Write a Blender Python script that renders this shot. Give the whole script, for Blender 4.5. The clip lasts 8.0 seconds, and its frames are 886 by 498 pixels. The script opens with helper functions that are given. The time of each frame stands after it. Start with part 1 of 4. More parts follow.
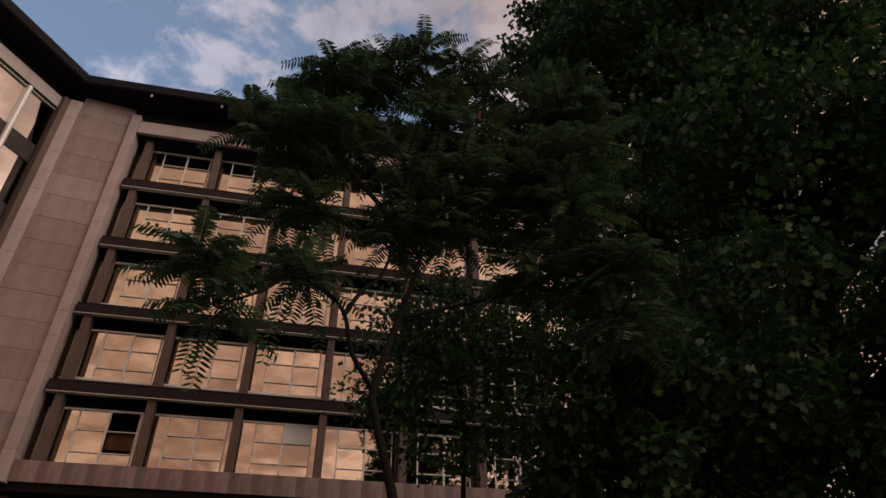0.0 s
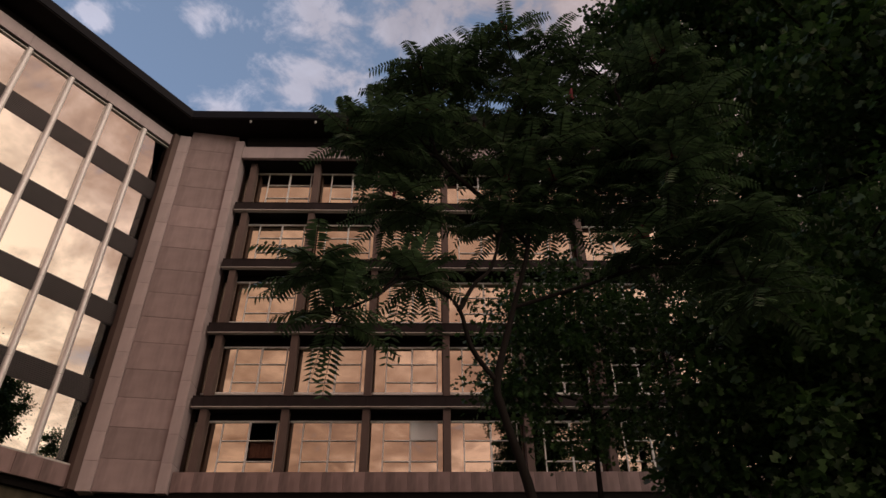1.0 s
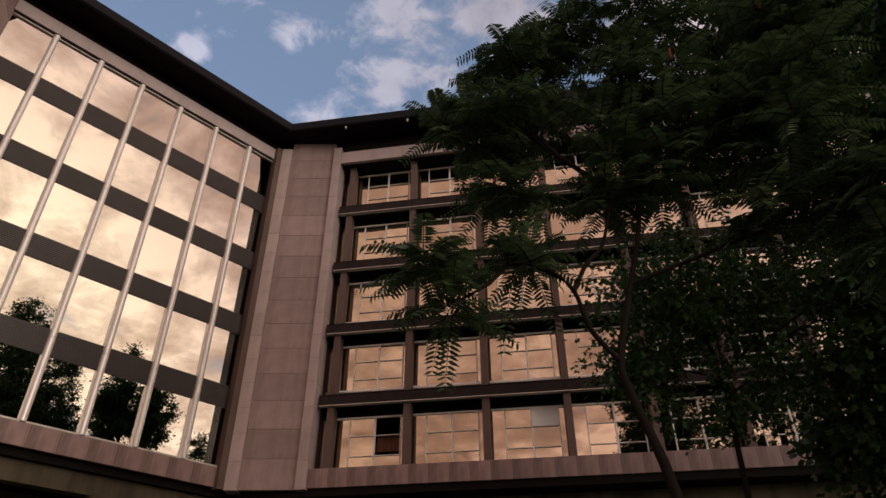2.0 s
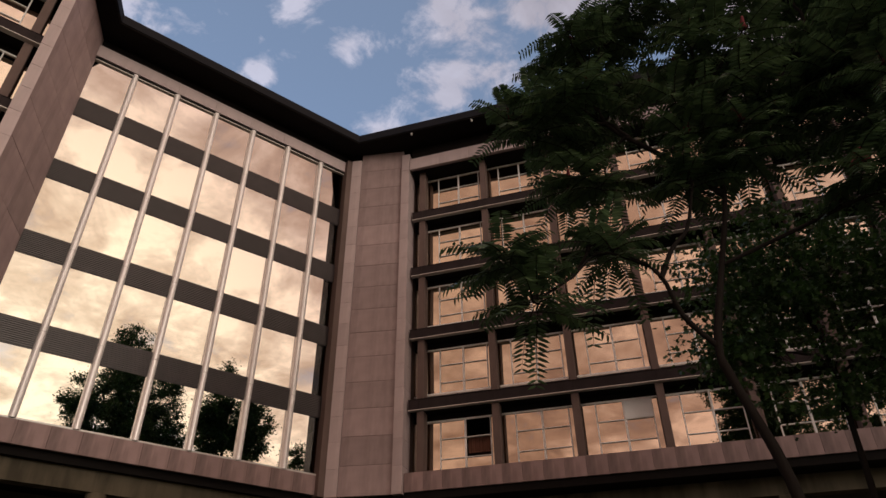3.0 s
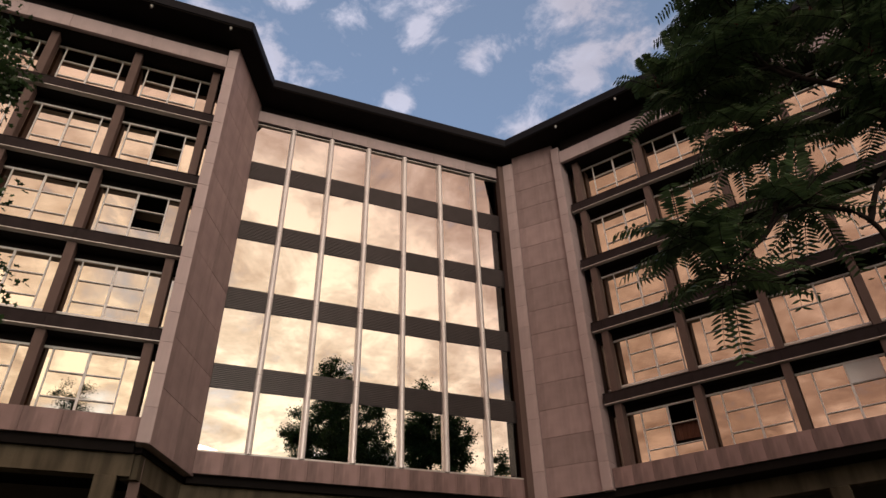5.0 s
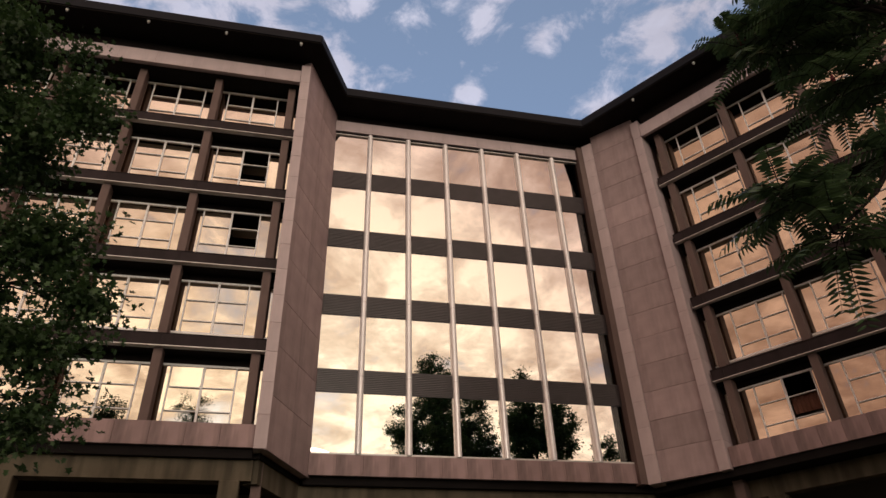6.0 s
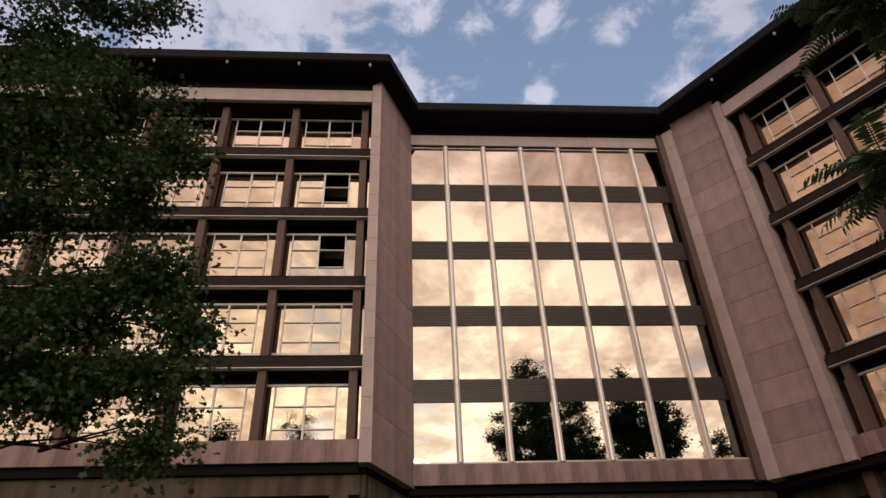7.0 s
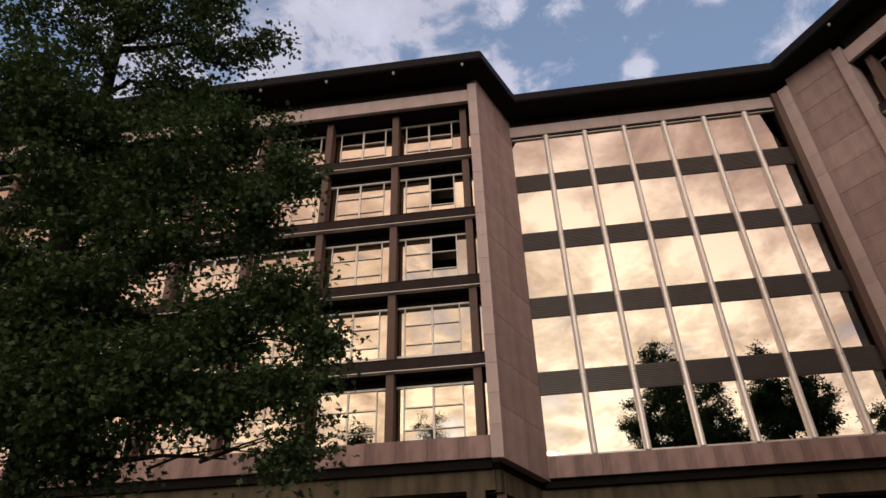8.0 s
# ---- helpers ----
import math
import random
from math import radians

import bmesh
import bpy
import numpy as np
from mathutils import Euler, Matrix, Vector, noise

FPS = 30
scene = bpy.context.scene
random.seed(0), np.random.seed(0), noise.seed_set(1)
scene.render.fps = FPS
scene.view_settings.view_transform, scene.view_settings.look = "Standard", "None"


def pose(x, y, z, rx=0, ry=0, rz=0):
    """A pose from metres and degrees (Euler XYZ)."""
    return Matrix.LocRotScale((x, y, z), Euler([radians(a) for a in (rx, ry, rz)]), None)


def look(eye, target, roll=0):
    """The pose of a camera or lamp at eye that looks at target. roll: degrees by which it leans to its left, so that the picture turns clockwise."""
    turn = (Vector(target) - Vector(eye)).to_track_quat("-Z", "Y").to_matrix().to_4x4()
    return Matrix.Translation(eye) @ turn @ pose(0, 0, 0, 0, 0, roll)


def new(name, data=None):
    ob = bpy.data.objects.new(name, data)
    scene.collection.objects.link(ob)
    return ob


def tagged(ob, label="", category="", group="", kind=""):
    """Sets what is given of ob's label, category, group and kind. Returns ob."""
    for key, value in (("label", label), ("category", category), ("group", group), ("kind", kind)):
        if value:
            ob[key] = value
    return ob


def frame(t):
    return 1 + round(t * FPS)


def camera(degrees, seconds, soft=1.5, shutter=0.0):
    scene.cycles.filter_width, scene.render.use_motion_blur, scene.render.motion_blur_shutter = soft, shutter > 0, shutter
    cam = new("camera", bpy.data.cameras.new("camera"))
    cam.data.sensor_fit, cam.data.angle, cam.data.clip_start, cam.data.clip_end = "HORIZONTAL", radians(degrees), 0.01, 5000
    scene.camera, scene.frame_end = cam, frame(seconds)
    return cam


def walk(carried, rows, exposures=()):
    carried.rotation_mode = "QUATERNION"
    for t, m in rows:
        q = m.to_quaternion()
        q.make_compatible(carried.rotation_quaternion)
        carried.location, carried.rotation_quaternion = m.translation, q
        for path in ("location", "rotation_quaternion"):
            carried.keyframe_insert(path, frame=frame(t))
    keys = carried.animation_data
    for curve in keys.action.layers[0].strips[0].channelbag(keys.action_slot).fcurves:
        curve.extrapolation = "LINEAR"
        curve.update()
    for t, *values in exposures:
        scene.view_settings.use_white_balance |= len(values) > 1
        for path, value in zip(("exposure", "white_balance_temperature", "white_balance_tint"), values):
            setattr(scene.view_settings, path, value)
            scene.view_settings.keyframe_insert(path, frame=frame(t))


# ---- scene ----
cam = camera(67.33, 8.0)
PATH = [
    (0, (2.554, 2.728, 1.280), (1.952, 4.236, 2.447), -0.11),
    (0.5, (2.527, 2.733, 1.291), (1.802, 4.198, 2.443), -0.54),
    (1, (2.486, 2.738, 1.312), (1.605, 4.121, 2.458), -0.55),
    (1.5, (2.447, 2.746, 1.329), (1.431, 4.036, 2.470), 0.12),
    (2, (2.412, 2.756, 1.342), (1.277, 3.965, 2.460), -0.18),
    (3.5, (2.350, 2.724, 1.354), (1.002, 3.677, 2.483), -0.58),
    (4, (2.344, 2.710, 1.349), (0.929, 3.556, 2.481), -0.55),
    (4.5, (2.342, 2.697, 1.349), (0.871, 3.435, 2.486), -1.04),
    (6, (2.322, 2.674, 1.369), (0.709, 3.054, 2.488), -2.17),
    (6.5, (2.320, 2.671, 1.367), (0.691, 2.936, 2.495), -2.06),
    (7, (2.337, 2.676, 1.356), (0.702, 2.806, 2.500), -2.36),
    (7.5, (2.358, 2.682, 1.340), (0.724, 2.654, 2.493), -2.07),
    (8, (2.382, 2.688, 1.334), (0.753, 2.485, 2.476), -1.71),
]
walk(cam, [(t, look(eye, target, roll)) for t, eye, target, roll in PATH], exposures=((0.0, -0.1, 5580, 12), (2.0, -0.1, 5580, 12), (4.0, 0.0, 5580, 12), (8.0, 0.03, 5580, 12)))

# ---- light: evening sky, low sun behind cloud on the +x side ----
SUN_EL = radians(11)
world = bpy.data.worlds.new("evening_sky")
scene.world = world
world.use_nodes = True
wn, wl = world.node_tree.nodes, world.node_tree.links
wn.clear()


def wnode(kind, **props):
    n = wn.new(kind)
    for k, v in props.items():
        if k == "operation":
            n.operation = v
        elif k == "data_type":
            n.data_type = v
        elif k == "blend_type":
            n.blend_type = v
    return n


def wmath(op, a, b=None, c=None):
    n = wnode("ShaderNodeMath", operation=op)
    for i, v in enumerate((a, b, c)):
        if v is None:
            continue
        if isinstance(v, (int, float)):
            n.inputs[i].default_value = v
        else:
            wl.new(v, n.inputs[i])
    return n.outputs[0]


def wramp(fac, stops):
    n = wn.new("ShaderNodeValToRGB")
    while len(n.color_ramp.elements) < len(stops):
        n.color_ramp.elements.new(0.5)
    for el, (p, col) in zip(n.color_ramp.elements, stops):
        el.position, el.color = p, (*col, 1)
    wl.new(fac, n.inputs[0])
    return n.outputs[0]


def wmix(fac, a, b, blend="MIX"):
    n = wn.new("ShaderNodeMix")
    n.data_type, n.blend_type = "RGBA", blend
    for sock, v in ((n.inputs[0], fac), (n.inputs[6], a), (n.inputs[7], b)):
        if isinstance(v, (int, float)):
            sock.default_value = v
        elif isinstance(v, tuple):
            sock.default_value = (*v, 1)
        else:
            wl.new(v, sock)
    return n.outputs[2]


coord = wn.new("ShaderNodeTexCoord")
split = wn.new("ShaderNodeSeparateXYZ")
wl.new(coord.outputs["Generated"], split.inputs[0])
dx, dy, dz = split.outputs
up = wmath("ADD", wmath("MAXIMUM", dz, 0.0), 0.16)
flat = wn.new("ShaderNodeCombineXYZ")
wl.new(wmath("DIVIDE", dx, up), flat.inputs[0])
wl.new(wmath("DIVIDE", dy, up), flat.inputs[1])
# nearness to the sun's part of the sky, 0 to 1
toward = wmath("ADD", wmath("MULTIPLY", dx, math.cos(SUN_EL)), wmath("MULTIPLY", dz, math.sin(SUN_EL)))
near_sun = wmath("MULTIPLY_ADD", toward, 0.5, 0.5)
sky = wn.new("ShaderNodeTexSky")
sky.sky_type = "NISHITA"
sky.sun_disc = False
sky.sun_elevation, sky.sun_rotation = SUN_EL, radians(90)
sky.air_density, sky.dust_density, sky.ozone_density = 1.0, 1.5, 2.0


def cloud_noise(scale, detail, rough, shift, warp=0.0):
    m = wn.new("ShaderNodeMapping")
    m.inputs["Location"].default_value = shift
    wl.new(flat.outputs[0], m.inputs["Vector"])
    n = wn.new("ShaderNodeTexNoise")
    n.inputs["Scale"].default_value = scale
    n.inputs["Detail"].default_value = detail
    n.inputs["Roughness"].default_value = rough
    n.inputs["Distortion"].default_value = warp
    wl.new(m.outputs[0], n.inputs["Vector"])
    return n.outputs["Fac"]


big = cloud_noise(1.9, 9.0, 0.58, (3.1, 1.7, 0.4), 0.35)
fine = cloud_noise(5.5, 9.0, 0.6, (0.3, 5.2, 2.0), 0.6)
wisp = cloud_noise(10.0, 10.0, 0.62, (2.2, 0.9, 1.0), 0.3)
# the loose cumulus over the building: place in the flattened sky, and reach
CUMULUS = [(-0.483, 0.436, 0.062), (-0.53, 0.465, 0.072), (-0.587, 0.495, 0.052), (-0.591, 0.207, 0.04), (-0.605, 0.308, 0.03), (-0.718, 0.446, 0.036),
           (-0.733, 0.228, 0.02), (-0.399, 0.485, 0.04), (-0.712, 0.015, 0.05), (-0.297, 0.522, 0.12), (-0.219, 0.572, 0.09), (-0.591, -0.322, 0.18),
           (-0.612, -0.207, 0.19), (-0.622, -0.088, 0.16), (-0.673, -0.008, 0.06), (-0.725, 0.027, 0.045), (-0.619, -0.493, 0.16), (-0.11, 0.66, 0.14)]
heap = None
for cx, cy, reach in CUMULUS:
    vd = wn.new("ShaderNodeVectorMath")
    vd.operation = "DISTANCE"
    wl.new(flat.outputs[0], vd.inputs[0])
    vd.inputs[1].default_value = (cx, cy, 0)
    near = wmath("MULTIPLY_ADD", vd.outputs["Value"], -1 / reach, 1.0)
    heap = near if heap is None else wmath("MAXIMUM", heap, near)
heap = wmath("ADD", wmath("MAXIMUM", heap, -0.9), wmath("MULTIPLY_ADD", wisp, 6.5, -3.0))
heap_mask = wramp(heap, [(0.0, (0, 0, 0)), (0.35, (0.2, 0.2, 0.2)), (0.7, (0.58, 0.58, 0.58)), (1.0, (0.85, 0.85, 0.85))])
density = wmath("ADD", wmath("MULTIPLY", big, 0.75), wmath("MULTIPLY", fine, 0.25))
cover = wmath("ADD", density, wramp(near_sun, [(0.3, (0.0, 0.0, 0.0)), (0.6, (0.25, 0.25, 0.25)), (0.82, (0.23, 0.23, 0.23)), (1.0, (0.13, 0.13, 0.13))]))
cover = wmath("SUBTRACT", cover, wramp(near_sun, [(0.36, (0.3, 0.3, 0.3)), (0.5, (0.0, 0.0, 0.0))]))
mask = wmath("MAXIMUM", heap_mask, wramp(cover, [(0.5, (0, 0, 0)), (0.545, (0.35, 0.35, 0.35)), (0.62, (1, 1, 1))]))
cloud_tone = wramp(near_sun, [(0.05, (0.84, 0.8, 0.85)), (0.45, (0.57, 0.49, 0.48)), (0.66, (0.64, 0.385, 0.235)),
                              (0.84, (0.88, 0.55, 0.37)), (0.92, (1.12, 0.78, 0.56)), (0.965, (1.6, 1.22, 0.8)), (1.0, (1.85, 1.5, 0.98))])
billow = wmath("ADD", wmath("ADD", wmath("MULTIPLY", big, 0.4), wmath("MULTIPLY", fine, 0.4)), wmath("MULTIPLY", wisp, 0.2))
shade = wramp(billow, [(0.41, (0.56, 0.5, 0.47)), (0.465, (0.8, 0.73, 0.67)), (0.515, (1.04, 1.01, 0.97)), (0.565, (1.45, 1.43, 1.36))])
shade = wmix(wramp(near_sun, [(0.3, (0.25, 0.25, 0.25)), (0.6, (1, 1, 1))]), (1.0, 1.0, 1.0), shade)
cloud = wmix(1.0, cloud_tone, shade, "MULTIPLY")
base = wmix(1.0, sky.outputs[0], (0.1, 0.107, 0.108), "MULTIPLY")
base = wmix(1.0, base, wramp(near_sun, [(0.0, (0.19, 0.195, 0.205)), (0.6, (0.15, 0.16, 0.175)), (1.0, (0.3, 0.27, 0.24))]), "ADD")
both = wmix(mask, base, cloud)
bg = wn.new("ShaderNodeBackground")
bg.inputs["Strength"].default_value = 1.0
wl.new(both, bg.inputs["Color"])
wout = wn.new("ShaderNodeOutputWorld")
wl.new(bg.outputs[0], wout.inputs["Surface"])

sun_data = bpy.data.lights.new("sun", "SUN")
sun_data.energy, sun_data.angle, sun_data.color = 0.5, radians(14), (1.0, 0.78, 0.55)
sun = new("sun", sun_data)
sun.matrix_world = look((60, 0, 60 * math.tan(SUN_EL)), (0, 0, 0))

# ---- materials ----


def material(name, colour, rough=0.7, metal=0.0, spot=0.15, scale=2.0, fine_scale=40.0, bump=0.15, per_piece=0.0, stain=0.0, spec=0.5, streak=1.0):
    """Two scales of variation in colour, fine relief, and a tone that differs from piece to piece."""
    mat = bpy.data.materials.new(name)
    mat.use_nodes = True
    nt = mat.node_tree
    nd, ln = nt.nodes, nt.links
    p = nd["Principled BSDF"]
    p.inputs["Roughness"].default_value = rough
    p.inputs["Metallic"].default_value = metal
    p.inputs["Specular IOR Level"].default_value = spec
    tc = nd.new("ShaderNodeTexCoord")
    mp = nd.new("ShaderNodeMapping")
    mp.inputs["Scale"].default_value = (1, 1, streak)
    ln.new(tc.outputs["Object"], mp.inputs["Vector"])
    a, b = nd.new("ShaderNodeTexNoise"), nd.new("ShaderNodeTexNoise")
    for n, sc, de in ((a, scale, 5.0), (b, fine_scale, 4.0)):
        n.inputs["Scale"].default_value, n.inputs["Detail"].default_value = sc, de
        ln.new(mp.outputs[0], n.inputs["Vector"])
    def mad(v, k, c):
        m = nd.new("ShaderNodeMath")
        m.operation = "MULTIPLY_ADD"
        ln.new(v, m.inputs[0])
        m.inputs[1].default_value, m.inputs[2].default_value = k, c
        return m.outputs[0]
    def mul(u, v):
        m = nd.new("ShaderNodeMath")
        m.operation = "MULTIPLY"
        ln.new(u, m.inputs[0])
        ln.new(v, m.inputs[1])
        return m.outputs[0]
    tone = mul(mad(a.outputs["Fac"], 2 * spot, 1 - spot), mad(b.outputs["Fac"], spot, 1 - spot / 2))
    if per_piece:
        info = nd.new("ShaderNodeObjectInfo")
        tone = mul(tone, mad(info.outputs["Random"], 2 * per_piece, 1 - per_piece))
    if stain:
        c = nd.new("ShaderNodeTexNoise")
        c.inputs["Scale"].default_value, c.inputs["Detail"].default_value = 0.9, 6.0
        mp2 = nd.new("ShaderNodeMapping")
        mp2.inputs["Scale"].default_value = (2.4, 2.4, 0.35)
        ln.new(tc.outputs["Object"], mp2.inputs["Vector"])
        ln.new(mp2.outputs[0], c.inputs["Vector"])
        r = nd.new("ShaderNodeValToRGB")
        r.color_ramp.elements[0].position, r.color_ramp.elements[0].color = 0.36, (1 - stain, 1 - stain, 1 - stain, 1)
        r.color_ramp.elements[1].position, r.color_ramp.elements[1].color = 0.58, (1, 1, 1, 1)
        ln.new(c.outputs["Fac"], r.inputs[0])
        tone = mul(tone, r.outputs[0])
    vm = nd.new("ShaderNodeVectorMath")
    vm.operation = "SCALE"
    vm.inputs[0].default_value = colour
    ln.new(tone, vm.inputs["Scale"])
    ln.new(vm.outputs[0], p.inputs["Base Color"])
    ln.new(mad(b.outputs["Fac"], 0.2, rough - 0.1), p.inputs["Roughness"])
    if bump:
        bp = nd.new("ShaderNodeBump")
        bp.inputs["Strength"].default_value, bp.inputs["Distance"].default_value = bump, 0.01
        ln.new(b.outputs["Fac"], bp.inputs["Height"])
        ln.new(bp.outputs[0], p.inputs["Normal"])
    return mat


STONE = material("pink_granite", (0.352, 0.268, 0.276), 0.65, spot=0.28, scale=1.5, fine_scale=38, per_piece=0.13, stain=0.24)
STONE_PALE = material("pale_granite", (0.49, 0.403, 0.418), 0.6, spot=0.14, scale=1.6, fine_scale=60, per_piece=0.08, stain=0.12)
STONE_BASE = material("stained_granite", (0.315, 0.22, 0.22), 0.7, spot=0.3, scale=1.1, fine_scale=45, per_piece=0.12, stain=0.55)
COLUMN = material("brown_stone_column", (0.15, 0.108, 0.1), 0.8, spec=0.2, spot=0.18, scale=1.5, fine_scale=50, stain=0.15)
BRONZE = material("dark_bronze_metal", (0.034, 0.026, 0.028), 0.6, 0.0, spec=0.07, spot=0.25, scale=1.2, fine_scale=25, bump=0.06, stain=0.2)
SPANDREL = material("ribbed_bronze_panel", (0.046, 0.034, 0.038), 0.36, 0.0, spec=0.5, spot=0.45, scale=2.0, fine_scale=30, bump=0.08, per_piece=0.15)
STRIP = material("pale_metal_strip", (0.55, 0.52, 0.5), 0.4, 0.3, spot=0.15, scale=3.0, fine_scale=30, bump=0.03)
ALU = material("aluminium", (0.86, 0.84, 0.85), 0.34, 0.35, spot=0.1, scale=2.5, fine_scale=40, bump=0.04)
FRAME = material("white_painted_frame", (0.88, 0.86, 0.86), 0.45, spot=0.1, scale=3.0, fine_scale=30, bump=0.04)
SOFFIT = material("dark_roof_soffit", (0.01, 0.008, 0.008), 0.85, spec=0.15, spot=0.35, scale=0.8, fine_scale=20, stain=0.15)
EDGE = material("dark_roof_edge", (0.012, 0.013, 0.018), 0.6, 0.0, spec=0.08, spot=0.2, scale=2.0, fine_scale=30, bump=0.05)
CONCRETE = material("weathered_concrete", (0.115, 0.098, 0.07), 0.9, spec=0.2, spot=0.3, scale=1.2, fine_scale=35, bump=0.3, stain=0.45)
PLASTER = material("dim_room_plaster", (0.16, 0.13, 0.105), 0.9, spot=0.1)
BLIND = material("brown_fabric_blind", (0.12, 0.05, 0.03), 0.9, spot=0.2)
GROUND = material("grass_and_earth", (0.045, 0.055, 0.028), 0.95, spot=0.5, scale=0.6, fine_scale=12, bump=0.4)
PAVING = material("grey_paving", (0.2, 0.19, 0.18), 0.85, spot=0.25, scale=0.7, fine_scale=20, per_piece=0.05)
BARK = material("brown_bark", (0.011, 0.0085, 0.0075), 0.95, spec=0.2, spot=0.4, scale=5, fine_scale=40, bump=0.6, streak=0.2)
LAMP = material("white_lamp_housing", (0.75, 0.74, 0.72), 0.4, spot=0.08)
FRUIT = material("red_fruit_fuzz", (0.11, 0.012, 0.018), 0.9, spot=0.4, scale=20, fine_scale=120, bump=0.5)


def glass_material(name, tint, dark):
    """Solar glass: a coated mirror surface, seen through only a little."""
    mat = bpy.data.materials.new(name)
    mat.use_nodes = True
    nd, ln = mat.node_tree.nodes, mat.node_tree.links
    nd.clear()
    out = nd.new("ShaderNodeOutputMaterial")
    gl, tr, mx = nd.new("ShaderNodeBsdfGlossy"), nd.new("ShaderNodeBsdfTransparent"), nd.new("ShaderNodeMixShader")
    gl.inputs["Color"].default_value = (*tint, 1)
    gl.inputs["Roughness"].default_value = 0.0
    tr.inputs["Color"].default_value = (*dark, 1)
    lw = nd.new("ShaderNodeLayerWeight")
    lw.inputs["Blend"].default_value = 0.35
    m = nd.new("ShaderNodeMath")
    m.operation = "MULTIPLY_ADD"
    m.inputs[1].default_value, m.inputs[2].default_value = 0.35, 0.62
    m.use_clamp = True
    ln.new(lw.outputs["Fresnel"], m.inputs[0])
    ln.new(m.outputs[0], mx.inputs[0])
    ln.new(tr.outputs[0], mx.inputs[1])
    ln.new(gl.outputs[0], mx.inputs[2])
    # the slight waviness of large panes
    tc, ns, bp = nd.new("ShaderNodeTexCoord"), nd.new("ShaderNodeTexNoise"), nd.new("ShaderNodeBump")
    ns.inputs["Scale"].default_value = 0.7
    bp.inputs["Strength"].default_value, bp.inputs["Distance"].default_value = 0.035, 0.02
    ln.new(tc.outputs["Object"], ns.inputs["Vector"])
    ln.new(ns.outputs["Fac"], bp.inputs["Height"])
    ln.new(bp.outputs[0], gl.inputs["Normal"])
    ln.new(mx.outputs[0], out.inputs["Surface"])
    return mat


GLASS = glass_material("bronze_mirror_glass", (0.96, 0.88, 0.81), (0.3, 0.24, 0.17))
GLASS_WIN = glass_material("bronze_window_glass", (0.9, 0.77, 0.64), (0.3, 0.24, 0.17))


def clear_glass(name):
    """Plain dark glass: little mirror, the dim room behind."""
    mat = bpy.data.materials.new(name)
    mat.use_nodes = True
    nd, ln = mat.node_tree.nodes, mat.node_tree.links
    nd.clear()
    out = nd.new("ShaderNodeOutputMaterial")
    gl, tr, mx = nd.new("ShaderNodeBsdfGlossy"), nd.new("ShaderNodeBsdfTransparent"), nd.new("ShaderNodeMixShader")
    gl.inputs["Roughness"].default_value = 0.02
    tr.inputs["Color"].default_value = (0.5, 0.45, 0.4, 1)
    mx.inputs[0].default_value = 0.035
    ln.new(tr.outputs[0], mx.inputs[1])
    ln.new(gl.outputs[0], mx.inputs[2])
    ln.new(mx.outputs[0], out.inputs["Surface"])
    return mat


CLEAR = clear_glass("dark_clear_glass")
# opaque pale blue: the sky's reflection in a tilted pane, put into the colour
SKY_PANE = material("painted_sky_reflection", (0.9, 0.92, 0.95), 0.3, spot=0.06, scale=2.0, fine_scale=20, bump=0.02)


def leaf_material(name, colour, vary, rough=0.5):
    mat = bpy.data.materials.new(name)
    mat.use_nodes = True
    nd, ln = mat.node_tree.nodes, mat.node_tree.links
    p = nd["Principled BSDF"]
    p.inputs["Roughness"].default_value = rough
    p.inputs["Specular IOR Level"].default_value = 0.5
    geo = nd.new("ShaderNodeNewGeometry")
    r = nd.new("ShaderNodeValToRGB")
    dark = tuple(c * (1 - vary) for c in colour)
    light = (colour[0] * (1 + vary * 1.3), colour[1] * (1 + vary), colour[2] * (1 + vary * 0.4))
    r.color_ramp.elements[0].color, r.color_ramp.elements[1].color = (*dark, 1), (*light, 1)
    ln.new(geo.outputs["Random Per Island"], r.inputs[0])
    ln.new(r.outputs[0], p.inputs["Base Color"])
    tl, mx = nd.new("ShaderNodeBsdfTranslucent"), nd.new("ShaderNodeMixShader")
    ln.new(r.outputs[0], tl.inputs["Color"])
    mx.inputs[0].default_value = 0.35
    ln.new(p.outputs[0], mx.inputs[1])
    ln.new(tl.outputs[0], mx.inputs[2])
    ln.new(mx.outputs[0], nd["Material Output"].inputs["Surface"])
    return mat


LEAF_SUMAC = leaf_material("sumac_leaf", (0.058, 0.105, 0.054), 0.45, 0.34)
LEAF_DARK = leaf_material("plane_leaf", (0.045, 0.1, 0.03), 0.5, 0.45)
LEAF_MAPLE = leaf_material("maple_leaf", (0.038, 0.08, 0.028), 0.4, 0.62)

# ---- mesh helpers ----


def mesh_object(name, verts, faces, mat, parent=None, label="", smooth=False):
    me = bpy.data.meshes.new(name)
    me.from_pydata([tuple(v) for v in verts], [], [tuple(f) for f in faces])
    me.materials.append(mat)
    if smooth:
        me.shade_smooth()
    me.update()
    ob = new(name, me)
    if parent is not None:
        ob.parent = parent
    if label:
        tagged(ob, label)
    return ob


def part(name, bm, mat, parent, label="", smooth=False):
    me = bpy.data.meshes.new(name)
    bm.normal_update()
    bm.to_mesh(me)
    bm.free()
    me.materials.append(mat)
    if smooth:
        me.shade_smooth()
    ob = new(name, me)
    ob.parent = parent
    if label:
        tagged(ob, label)
    return ob


def empty(name, m, label, category, group="", kind=""):
    ob = new(name)
    ob.matrix_world = m
    return tagged(ob, label, category, group, kind)


